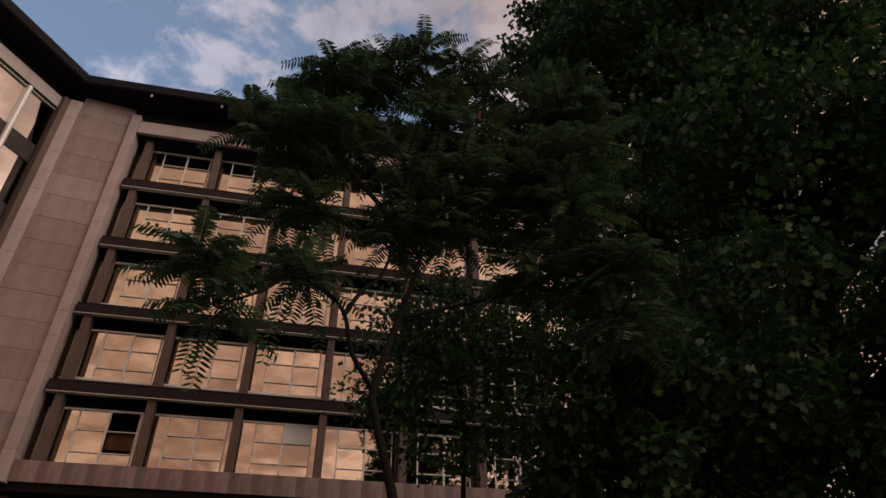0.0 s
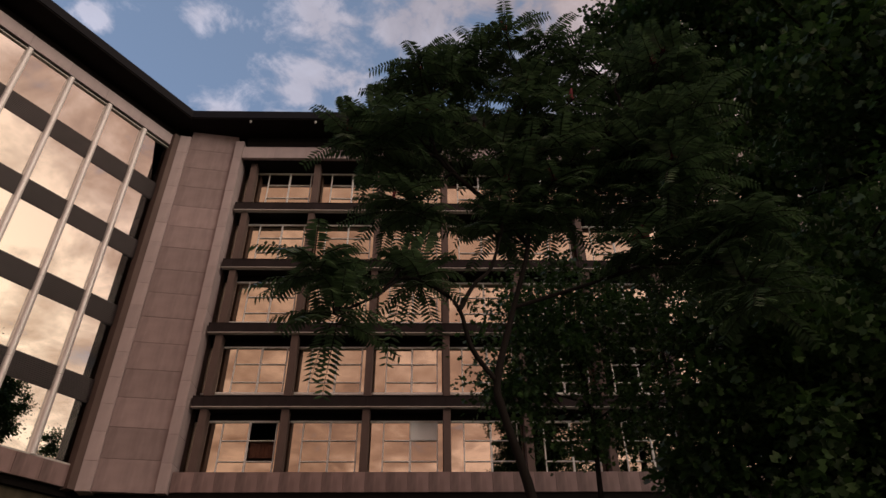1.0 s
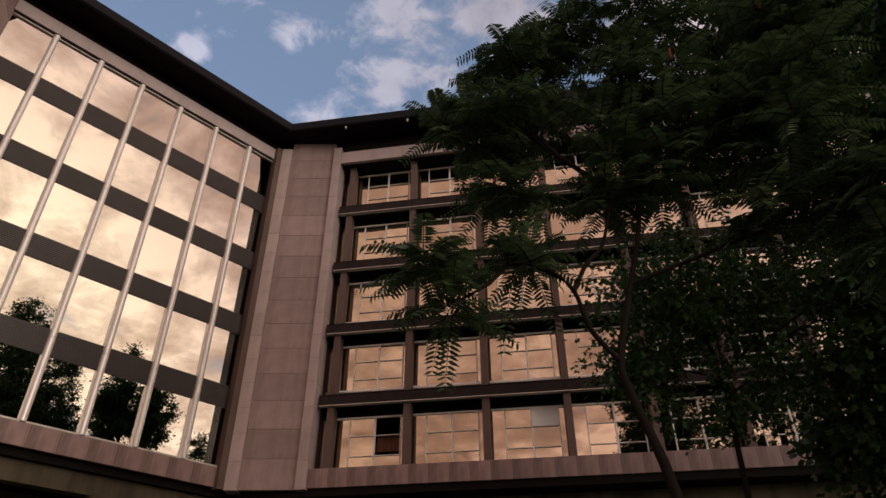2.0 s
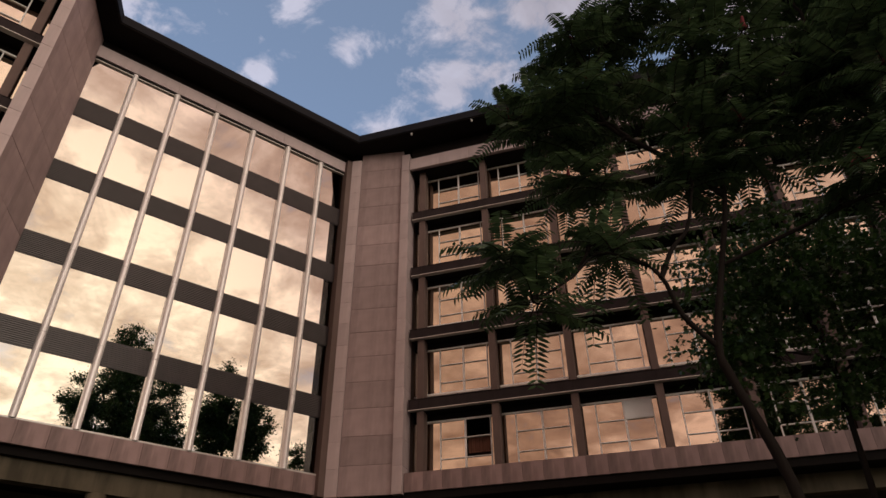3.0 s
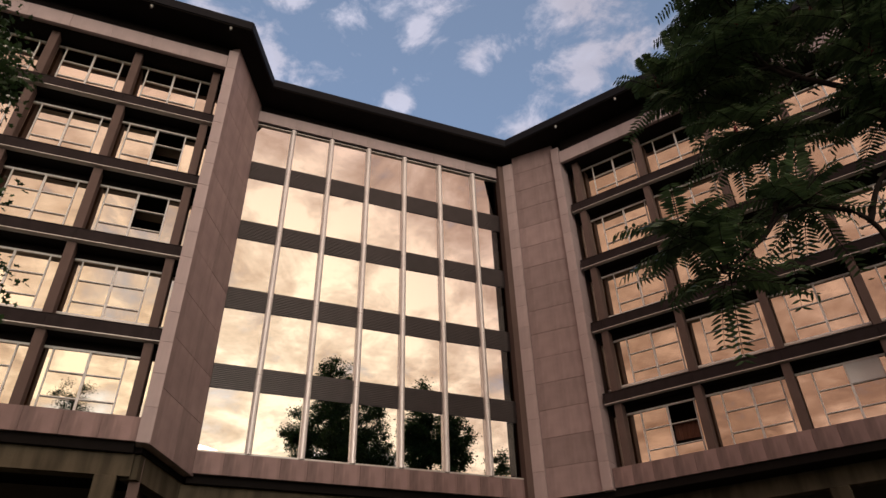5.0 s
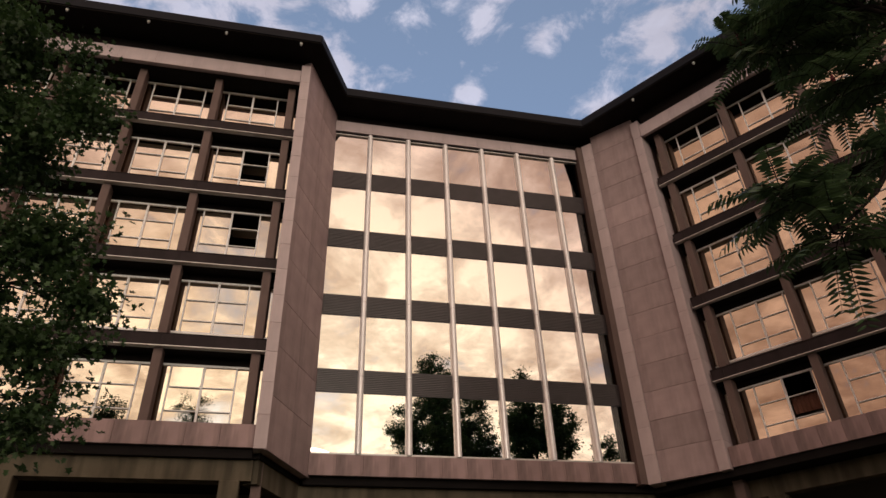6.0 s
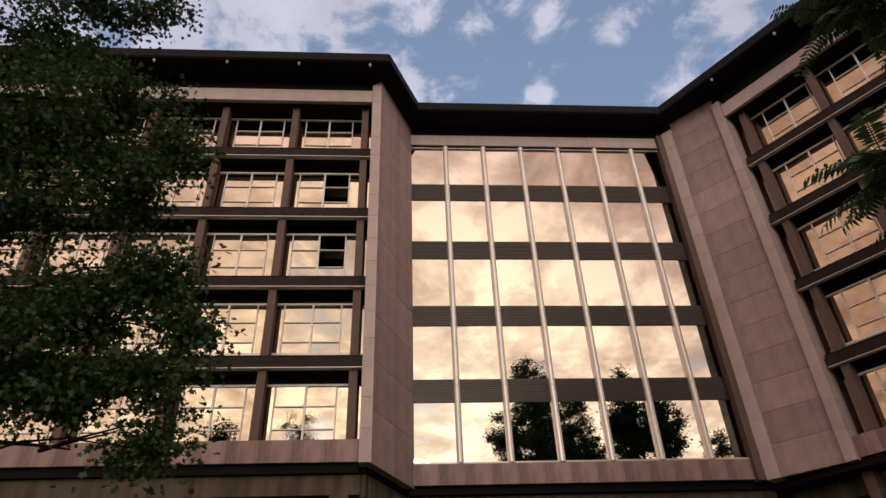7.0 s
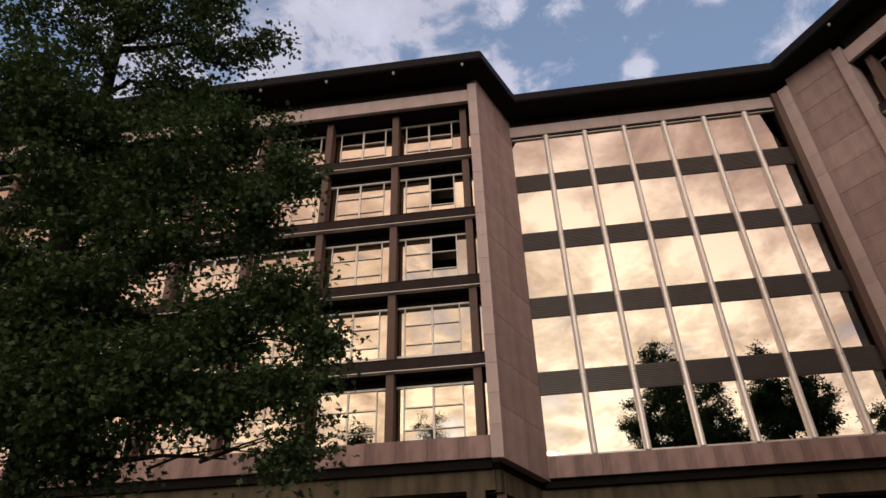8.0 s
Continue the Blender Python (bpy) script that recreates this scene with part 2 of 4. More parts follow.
def add_box(bm, lo, hi, bevel=0.0):
    """A box from corner lo to corner hi, edges bevelled."""
    size = [max(h - l, 1e-4) for l, h in zip(lo, hi)]
    mid = [(h + l) / 2 for l, h in zip(lo, hi)]
    made = bmesh.ops.create_cube(bm, size=1.0, matrix=Matrix.Translation(mid) @ Matrix.Diagonal((*size, 1)))
    if bevel:
        edges = {e for v in made["verts"] for e in v.link_edges}
        bmesh.ops.bevel(bm, geom=list(edges), offset=bevel, segments=1, affect="EDGES")


def box_part(name, lo, hi, mat, parent, label="", bevel=0.0):
    bm = bmesh.new()
    add_box(bm, lo, hi, bevel)
    return part(name, bm, mat, parent, label)


def add_prism(bm, plan, z0, z1):
    """An upright prism over a plan outline."""
    low = [bm.verts.new((x, y, z0)) for x, y in plan]
    high = [bm.verts.new((x, y, z1)) for x, y in plan]
    n = len(plan)
    bm.faces.new(low[::-1])
    bm.faces.new(high)
    for i in range(n):
        bm.faces.new((low[i], low[(i + 1) % n], high[(i + 1) % n], high[i]))


def shared(name, me, parent, m, label=""):
    ob = new(name, me)
    ob.parent = parent
    ob.matrix_local = m
    if label:
        tagged(ob, label)
    return ob


def box_mesh(name, size, mat, bevel=0.006):
    """Mesh of a bevelled box with its near lower corner at the origin."""
    bm = bmesh.new()
    add_box(bm, (0, 0, 0), size, bevel)
    me = bpy.data.meshes.new(name)
    bm.to_mesh(me)
    bm.free()
    me.materials.append(mat)
    return me


# ---- plan of the building ----
STOREY = 3.38
BEAM_Z = [11.55 + STOREY * i for i in range(4)]      # undersides of the four slab edges
BASE_LOW, BASE_TOP = 8.15, 8.9
FASCIA_LOW, FASCIA_TOP, PIER_TOP, SOFFIT_Z, ROOF_Z = 24.85, 25.6, 25.97, 26.42, 26.96
BACK = 12.0
# Wing frames: local x runs along the facade, local y into the building, front face of the piers at y = 0.
C_ANG = radians(34)
C_U = Vector((math.cos(C_ANG), math.sin(C_ANG), 0))
C_N = Vector((-math.sin(C_ANG), math.cos(C_ANG), 0))


def wing_frame(origin, along, inward):
    return Matrix((( along.x, inward.x, 0, origin.x), (along.y, inward.y, 0, origin.y), (0, 0, 1, 0), (0, 0, 0, 1)))


FRAME_C = wing_frame(C_N * 26.4, C_U, C_N)
FRAME_A = wing_frame(Vector((-19.42, 0, -0.06)), Vector((0, 1, 0)), Vector((-1, 0, 0))) @ Matrix.Diagonal((1, 1, 1.007, 1))
FRAME_B = wing_frame(Vector((-22.6, 0, 0)), Vector((0, 1, 0)), Vector((-1, 0, 0)))
rng = random.Random(7)



def wing(frame_m, label):
    return empty("office_wing", frame_m, label, "building", "wings of the office block")


BEAM_Y, COL_Y, WIN_Y = 0.38, 0.53, 1.22


BAR_CACHE = {}


def frame_bar(w, h, d=0.08):
    """Mesh of one white bar of a window frame."""
    key = (round(w, 3), round(h, 3), round(d, 3))
    if key not in BAR_CACHE:
        bm = bmesh.new()
        add_box(bm, (-w / 2, -d / 2, -h / 2), (w / 2, d / 2, h / 2), 0.007)
        me = bpy.data.meshes.new("frame_bar")
        bm.to_mesh(me)
        bm.free()
        me.materials.append(FRAME)
        BAR_CACHE[key] = me
    return BAR_CACHE[key]


def window_meshes(width, off):
    """White steel frame with two wide casements between narrow side lights, three rows high, and its panes."""
    half, side = width / 2, 1.1
    rows = [(0.06, 0.52), (0.52, 1.36), (1.36, 2.14)]
    bars = [("bottom_rail", 0, 0.035, frame_bar(width, 0.07)), ("top_rail", 0, 2.16, frame_bar(width, 0.08))]
    for x, w in ((-side, 0.05), (0.0, 0.08), (side, 0.05), (-half + 0.02, 0.04), (half - 0.02, 0.04)):
        bars.append(("stile", x + off * (abs(x) < half - 0.1), 1.095, frame_bar(w, 2.05)))
    for z in (0.52, 1.36):
        for x in (-side / 2, side / 2):
            bars.append(("transom", x + off, z, frame_bar(side - 0.068, 0.038, 0.095)))
    panes = []
    for x0, x1 in ((-side, 0.0), (0.0, side)):
        for z0, z1 in rows:
            panes.append((x0 + off, x1 + off, z0, z1))
    panes += [(-half, off - side, 0.06, 2.14), (off + side, half, 0.06, 2.14)]
    return bars, panes


PANE_CACHE = {}


def pane_mesh(w, h, mat):
    key = (round(w, 3), round(h, 3), mat.name)
    if key not in PANE_CACHE:
        bm = bmesh.new()
        add_box(bm, (-w / 2, 0.0, -h / 2), (w / 2, 0.008, h / 2))
        me = bpy.data.meshes.new("pane")
        bm.to_mesh(me)
        bm.free()
        me.materials.append(mat)
        PANE_CACHE[key] = me
    return PANE_CACHE[key]


def add_window(parent, x, z, meshes, opened=(), tilted=()):
    """One window of a bay. opened: panes swung in at the top; tilted: panes leaning back a little, painted with the sky
    they mirror.
    """
    bars, panes = meshes
    win = new("window")
    win.parent = parent
    win.matrix_local = Matrix.Translation((x, WIN_Y, z))
    for name, bx, bz, me in bars:
        shared(name, me, win, Matrix.Translation((bx, -0.01, bz)))
    for i, (x0, x1, z0, z1) in enumerate(panes):
        w, h = x1 - x0 - 0.03, z1 - z0 - 0.02
        ob = new("pane", pane_mesh(w, h, GLASS_WIN))
        ob.parent = win
        tip = rng.gauss(0, 0.45)
        turn = rng.gauss(0, 0.45)
        y, dz = 0.0, 0.0
        if i in opened:
            tip, turn, y, dz = -80, 0, 0.06 + h * 0.49, -h * 0.4
        if i in tilted:
            # reflected sky is painted on this pane instead of mirrored
            ob.data = pane_mesh(w, h, SKY_PANE)
            tip, turn, y = -3, 0, -0.06
            tagged(ob, "pane with pale blue sky reflection painted on")
        ob.matrix_local = pose((x0 + x1) / 2, y, (z0 + z1) / 2 + dz, tip, 0, turn)
    return win


def bay_wing(wg, start, step, count, side, special):
    """The gridded front: columns, slab edges, windows. side: +1 where the bays run towards +x from the pier."""
    ends = sorted((start - side * 0.5, start + side * (step * count + 0.3)))
    col_me = {}
    levels = [BASE_TOP] + [z + 0.5 for z in BEAM_Z]
    tops = BEAM_Z + [FASCIA_LOW + 0.05]
    # slab edges with pale strips
    for z in BEAM_Z:
        beam = box_part("slab_edge", (ends[0], BEAM_Y, z + 0.03), (ends[1], BEAM_Y + 0.22, z + 0.47), BRONZE, wg, "dark bronze slab edge", 0.01)
        box_part("metal_strip", (ends[0], BEAM_Y - 0.035, z), (ends[1], BEAM_Y + 0.2, z + 0.03), STRIP, beam, "pale metal strip")
        box_part("metal_strip", (ends[0], BEAM_Y - 0.02, z + 0.47), (ends[1], BEAM_Y + 0.2, z + 0.495), BRONZE, beam)
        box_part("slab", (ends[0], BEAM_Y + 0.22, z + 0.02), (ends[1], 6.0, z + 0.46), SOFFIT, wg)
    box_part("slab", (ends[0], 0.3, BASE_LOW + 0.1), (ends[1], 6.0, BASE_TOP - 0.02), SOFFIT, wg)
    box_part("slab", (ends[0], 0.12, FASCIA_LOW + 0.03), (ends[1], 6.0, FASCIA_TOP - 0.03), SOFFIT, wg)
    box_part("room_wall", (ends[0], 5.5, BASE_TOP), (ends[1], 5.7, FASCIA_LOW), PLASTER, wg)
    plate = box_mesh("joint_plate", (0.09, 0.03, 0.42), BRONZE, 0.004)
    for z in BEAM_Z:
        for i in range(count + 1):
            shared("joint_plate", plate, wg, Matrix.Translation((start + side * step * i - 0.045, BEAM_Y - 0.022, z + 0.04)))
    # columns
    for lo, hi in zip(levels, tops):
        bm = bmesh.new()
        add_box(bm, (-0.155, COL_Y, lo), (0.155, COL_Y + 0.5, hi), 0.015)
        add_box(bm, (-0.045, COL_Y + 0.5, lo), (0.045, WIN_Y + 0.05, hi))
        me = bpy.data.meshes.new("column")
        bm.to_mesh(me)
        bm.free()
        me.materials.append(COLUMN)
        for i in range(count + 1):
            shared("column", me, wg, Matrix.Translation((start + side * step * i, 0, 0)))
    # windows
    off = 0.16 if side > 0 else -0.1
    meshes = window_meshes(step - 0.08, off)
    for row in range(5):
        z = (BEAM_Z[row] if row < 4 else BEAM_Z[3] + STOREY) - 2.47
        for i in range(count):
            x = start + side * step * (i + 0.5)
            opened, tilted, blind = special.get((row, i), ((), (), False))
            add_window(wg, x, z, meshes, opened, tilted)
            if blind:
                blind_box(wg, x + off, z)
        sliver = new("side_light", pane_mesh(0.5, 2.1, GLASS_WIN))
        sliver.parent = wg
        sliver.matrix_local = pose(start - side * 0.3, WIN_Y, z + 1.1, rng.gauss(0, 0.2), 0, rng.gauss(0, 0.2))
        # sill and head panels that close the wall above and below the glazing
        box_part("window_sill", (ends[0], WIN_Y - 0.08, z - 0.06), (ends[1], WIN_Y + 0.1, z - 0.002), STRIP, wg)
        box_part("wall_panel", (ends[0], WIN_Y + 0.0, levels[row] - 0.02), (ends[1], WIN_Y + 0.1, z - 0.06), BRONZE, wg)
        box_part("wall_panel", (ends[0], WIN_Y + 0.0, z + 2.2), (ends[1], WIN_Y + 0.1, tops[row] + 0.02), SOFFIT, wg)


def blind_box(wg, x, z):
    """A fabric blind hanging in shallow folds."""
    verts, faces, n = [], [], 40
    for i in range(n + 1):
        f = i / n
        dy = 0.018 * math.sin(f * 30) + 0.01 * math.sin(f * 71)
        for zz in (z + 0.72, z + 1.38):
            verts += [(x + 0.07 + 0.97 * f, WIN_Y + 0.14 + dy, zz), (x + 0.07 + 0.97 * f, WIN_Y + 0.155 + dy, zz)]
    for i in range(n):
        k = 4 * i
        faces += [(k, k + 4, k + 6, k + 2), (k + 1, k + 3, k + 7, k + 5), (k, k + 1, k + 5, k + 4), (k + 2, k + 6, k + 7, k + 3)]
    mesh_object("blind", verts, faces, BLIND, wg, "brown fabric blind behind an open window")


def stone_run(wg, name, x0, x1, y, z0, z1, piece, mat, thick=0.12, label=""):
    """A band of stone slabs, end to end, with open joints."""
    n = max(1, round((x1 - x0) / piece))
    w = (x1 - x0) / n
    band = box_part(name, (x0 + 0.02, y + thick * 0.4, z0 + 0.02), (x1 - 0.02, y + thick + 0.1, z1 - 0.02), STONE, wg, label)
    me = box_mesh("stone_slab", (w - 0.007, thick, z1 - z0), mat, 0.005)
    for i in range(n):
        shared("stone_slab", me, band, Matrix.Translation((x0 + w * i + 0.0035, y + rng.uniform(-0.004, 0.004), z0)))
    return band


def pier(wg, x0, x1, depth, mat, z0=BASE_LOW - 0.08, z1=PIER_TOP, y=0.0):
    """An upright stone pier of stacked blocks."""
    core = box_part("pier", (x0 + 0.02, y + 0.02, z0 + 0.02), (x1 - 0.02, y + depth, z1 - 0.02), STONE, wg, "pale granite pier")
    n = 16
    h = (z1 - z0) / n
    me = box_mesh("stone_block", (x1 - x0, depth, h - 0.008), mat, 0.006)
    for i in range(n):
        shared("stone_block", me, core, Matrix.Translation((x0 + rng.uniform(-0.002, 0.002), y + rng.uniform(-0.003, 0.003), z0 + h * i)))
    return core


def stone_wall(wg, x0, x1, y, mat, cols, z0=BASE_LOW - 0.05, z1=SOFFIT_Z, rows=15):
    core = box_part("stone_wall", (x0 + 0.01, y + 0.03, z0 + 0.02), (x1 - 0.01, y + 0.35, z1), STONE, wg, "pink granite slab wall")
    h, w = (z1 - z0) / rows, (x1 - x0) / cols
    me = box_mesh("stone_slab", (w - 0.006, 0.08, h - 0.012), mat, 0.006)
    for r in range(rows):
        for c in range(cols):
            shared("stone_slab", me, core, Matrix.Translation((x0 + w * c + 0.003, y + rng.uniform(-0.003, 0.003), z0 + h * r)))
    return core


# ---- gridded wing on the oblique line (C) ----
C_START, C_STEP, C_COUNT = -5.5, 3.29, 8
wing_c = wing(FRAME_C, "pink granite office wing with recessed bronze window grid")
c_end = C_START + C_STEP * C_COUNT + 0.6
bay_wing(wing_c, C_START, C_STEP, C_COUNT, 1, {(0, 0): ((4, 5), (), True), (0, 2): ((), (5,), False)})
stone_run(wing_c, "fascia", -6.06, c_end, 0.03, FASCIA_LOW, FASCIA_TOP, 1.64, STONE_PALE, label="pale granite fascia")
stone_run(wing_c, "base_band", -6.06, c_end, 0.2, BASE_LOW, BASE_TOP, 0.82, STONE_BASE, label="stained granite base band")
pier(wing_c, -6.5, -6.08, 0.9, STONE_PALE)
q0, q1 = Vector((-22.25, 16.42, 0)), FRAME_C @ Vector((-6.5, 0.1, 0))
run = (q1 - q0).normalized()
wing_bc = wing(wing_frame(q0, run, Vector((-run.y, run.x, 0))), "blank pink granite wall of broad coursed slabs between piers")
pier(wing_bc, 0.0, 0.52, 0.7, STONE_PALE, y=-0.04)
stone_wall(wing_bc, 0.525, (q1 - q0).length + 0.05, 0.06, STONE, 1, rows=15)
box_part("return_wall", (-6.48, 0.9, 0.0), (-6.1, 6.0, SOFFIT_Z), COLUMN, wing_c)
pier(wing_c, c_end + 0.01, c_end + 0.45, 0.9, STONE_PALE)

# ---- gridded wing parallel to the glass wall (A) ----
A_START, A_STEP, A_COUNT = 1.03, 3.24, 8
wing_a = wing(FRAME_A, "pink granite office wing with two open casement windows")
a_end = A_START - A_STEP * A_COUNT - 0.6
bay_wing(wing_a, A_START, A_STEP, A_COUNT, -1, {(3, 0): ((4, 5), (), False), (2, 0): ((4, 5), (), False)})
stone_run(wing_a, "fascia", a_end, 1.36, 0.03, FASCIA_LOW, FASCIA_TOP, 1.62, STONE_PALE, label="pale granite fascia")
stone_run(wing_a, "base_band", a_end, 1.36, 0.2, BASE_LOW, BASE_TOP, 1.08, STONE_BASE, label="stained granite base band")
pier(wing_a, 1.37, 1.78, 0.9, STONE_PALE)
box_part("return_wall", (1.4, 0.9, 0.0), (1.72, 6.0, SOFFIT_Z), COLUMN, wing_a)

# ---- oblique stone return between A and B ----
p0, p1 = Vector((-19.43, 1.785, 0)), Vector((-22.66, 3.27, 0))
along = (p1 - p0).normalized()
wing_ab = wing(wing_frame(p0, along, Vector((-along.y, along.x, 0))), "blank pink granite slab wall joining two fronts")
stone_wall(wing_ab, 0.0, (p1 - p0).length, 0.0, STONE, 2, rows=10)

# ---- glass wall (B) ----
wing_b = wing(FRAME_B, "mirrored glass office front with aluminium mullions and dark spandrels")
B0, B1 = 3.25, 16.1
MULL = [4.98 + 1.932 * i for i in range(6)]
SPAN = [(11.4, 12.37), (14.81, 15.78), (18.24, 19.21), (21.65, 22.65)]
B_END = B1 - 0.52
cells = list(zip([B0] + [m for m in MULL], [m for m in MULL] + [B_END]))
levels_b = [9.02] + [v for s in SPAN for v in s] + [25.02]
for k in range(5):
    z0, z1 = levels_b[2 * k], levels_b[2 * k + 1]
    for x0, x1 in cells:
        ob = new("glass_pane", pane_mesh(round(x1 - x0, 2), round(z1 - z0, 2), GLASS))
        ob.parent = wing_b
        ob.matrix_local = pose((x0 + x1) / 2, 0.02, (z0 + z1) / 2, rng.gauss(0, 0.22), 0, rng.gauss(0, 0.22))
    ob = new("side_light", pane_mesh(0.5, round(z1 - z0, 2), CLEAR))
    ob.parent = wing_b
    ob.matrix_local = pose(B1 - 0.26, 0.05, (z0 + z1) / 2, 0, 0, 0)
    tagged(ob, "dark clear glass side light")
for z0, z1 in SPAN:
    for x0, x1 in cells[:-1] + [(cells[-1][0], B1)]:
        bm = bmesh.new()
        add_box(bm, (x0 + 0.01, 0.0, z0), (x1 - 0.01, 0.08, z1))
        back = part("spandrel", bm, SPANDREL, wing_b, "dark bronze ribbed spandrel panel")
        bm = bmesh.new()
        n = 12
        h = (z1 - z0 - 0.06) / n
        for i in range(n):
            add_box(bm, (x0 + 0.01, -0.036, z0 + 0.03 + h * i + 0.014), (x1 - 0.01, 0.0, z0 + 0.03 + h * (i + 1) - 0.014))
        add_box(bm, (x0 + 0.01, -0.04, z1 - 0.03), (x1 - 0.01, 0.0, z1))
        tagged(part("ribs", bm, SPANDREL, back), kind="stuff")


def mullion_mesh():
    """A rounded aluminium fin, jointed at each storey."""
    bm = bmesh.new()
    z = 8.98
    for top in (12.05, 15.45, 18.85, 22.2, 25.1):
        prof = [(math.cos(a) * 0.122, -0.1 - 0.12 * math.sin(a)) for a in np.linspace(math.pi, 0, 9)]
        prof = [(-0.122, 0.06)] + prof + [(0.122, 0.06)]
        add_prism(bm, [(x, y) for x, y in prof][::-1], z, top - 0.014)
        z = top
    bm.normal_update()
    me = bpy.data.meshes.new("mullion")
    bm.to_mesh(me)
    bm.free()
    me.materials.append(ALU)
    return me


mull = mullion_mesh()
for m in MULL:
    shared("mullion", mull, wing_b, Matrix.Translation((m, 0, 0)), "rounded aluminium mullion")
stone_run(wing_b, "fascia", B0 - 0.05, B1, -0.12, 25.22, 25.9, 1.9, STONE_PALE, label="pale granite fascia")
# solid near-black strip: the shade of the gap under the fascia, as colour
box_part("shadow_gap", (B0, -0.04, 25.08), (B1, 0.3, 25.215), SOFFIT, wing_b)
box_part("metal_strip", (B0, -0.07, 25.03), (B1, 0.1, 25.075), STRIP, wing_b)
stone_run(wing_b, "base_band", B0 - 0.05, B1, -0.14, 8.18, 8.95, 0.96, STONE_BASE, label="stained granite base band")
box_part("window_sill", (B0, -0.13, 8.955), (B1, 0.1, 9.015), STRIP, wing_b)
box_part("jamb", (B1 + 0.005, -0.36, 8.1), (16.42, 0.3, 25.9), COLUMN, wing_b, "brown stone jamb")
for z in [8.4] + [s[0] for s in SPAN] + [25.15]:
    box_part("slab", (B0, 0.12, z), (16.7, 6.0, z + 0.75), SOFFIT, wing_b)
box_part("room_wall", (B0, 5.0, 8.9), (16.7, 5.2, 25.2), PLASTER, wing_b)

# ---- roof with its wide overhang ----


def to_world(frame_m, x, y):
    v = frame_m @ Vector((x, y, 0))
    return (v.x, v.y)


edge_line = [(-18.26, -26.0), (-18.26, 2.14), (-21.25, 3.56), (-21.25, 16.14), to_world(FRAME_C, c_end + 1.9, -1.14)]
back_line = [to_world(FRAME_C, c_end + 1.9, BACK), to_world(FRAME_C, -12.0, BACK + 4), (-36, 20), (-36, -26)]
bm = bmesh.new()
add_prism(bm, edge_line + back_line, SOFFIT_Z, ROOF_Z - 0.06)
me = bpy.data.meshes.new("roof")
bm.normal_update()
bm.to_mesh(me)
bm.free()
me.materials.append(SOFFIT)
roof = tagged(new("roof", me), "dark flat roof with deep overhang over the office block", "roof")
for (x0, y0), (x1, y1) in zip(edge_line[:-1], edge_line[1:]):
    d = Vector((x1 - x0, y1 - y0, 0))
    n = Vector((d.y, -d.x, 0)).normalized() * 0.05
    bm = bmesh.new()
    add_prism(bm, [(x0 + n.x, y0 + n.y), (x1 + n.x, y1 + n.y), (x1 - n.x * 2, y1 - n.y * 2), (x0 - n.x * 2, y0 - n.y * 2)], SOFFIT_Z + 0.06, ROOF_Z)
    part("roof_edge", bm, EDGE, roof, "dark metal roof edge")


def soffit_lamp(x, y):
    bm = bmesh.new()
    bmesh.ops.create_cone(bm, cap_ends=True, segments=16, radius1=0.055, radius2=0.07, depth=0.09, matrix=Matrix.Translation((0, 0, -0.045)))
    bmesh.ops.create_cone(bm, cap_ends=True, segments=16, radius1=0.045, radius2=0.045, depth=0.04, matrix=Matrix.Translation((0, 0, -0.105)))
    ob = part("soffit_lamp", bm, LAMP, roof, "small white round soffit lamp", True)
    ob.location = (x, y, SOFFIT_Z)


for i in range(8):
    soffit_lamp(-18.4, 1.26 - 3.29 * i)
for i in range(8):
    x, y = to_world(FRAME_C, -5.6 + 3.32 * i, -1.02)
    soffit_lamp(x, y)
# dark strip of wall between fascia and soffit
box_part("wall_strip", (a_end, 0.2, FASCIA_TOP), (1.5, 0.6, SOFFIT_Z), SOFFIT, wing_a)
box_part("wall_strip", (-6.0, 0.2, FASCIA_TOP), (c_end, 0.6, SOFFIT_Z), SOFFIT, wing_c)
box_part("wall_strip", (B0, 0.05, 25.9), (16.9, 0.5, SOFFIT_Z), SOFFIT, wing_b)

bm = bmesh.new()
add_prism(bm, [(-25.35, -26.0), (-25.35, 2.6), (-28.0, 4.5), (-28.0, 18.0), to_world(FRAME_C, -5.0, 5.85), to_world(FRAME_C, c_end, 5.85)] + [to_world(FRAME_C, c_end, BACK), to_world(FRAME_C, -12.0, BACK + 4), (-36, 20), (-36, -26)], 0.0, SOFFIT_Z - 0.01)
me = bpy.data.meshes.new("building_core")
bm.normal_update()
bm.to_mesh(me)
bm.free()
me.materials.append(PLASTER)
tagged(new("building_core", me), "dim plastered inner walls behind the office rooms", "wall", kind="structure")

# ---- undercroft: concrete beam, pillars and dark ground floor ----
box_part("concrete_beam", (a_end, 0.55, 7.2), (1.4, 1.1, 7.85), CONCRETE, wing_a, "mossy weathered concrete beam")
box_part("slab", (a_end, 0.36, 7.85), (1.35, 6.0, BASE_LOW + 0.08), SOFFIT, wing_a)
box_part("concrete_beam", (B0 - 0.8, 0.35, 7.2), (17.0, 0.9, 7.9), CONCRETE, wing_b, "mossy weathered concrete beam")
box_part("slab", (B0 - 0.2, 0.1, 7.9), (17.0, 6.0, 8.36), SOFFIT, wing_b)
box_part("concrete_beam", (-9.3, 1.4, 7.2), (c_end, 1.95, 7.85), CONCRETE, wing_c, "mossy weathered concrete beam")
box_part("slab", (-9.3, 0.3, 7.85), (c_end, 6.0, BASE_LOW + 0.08), SOFFIT, wing_c)
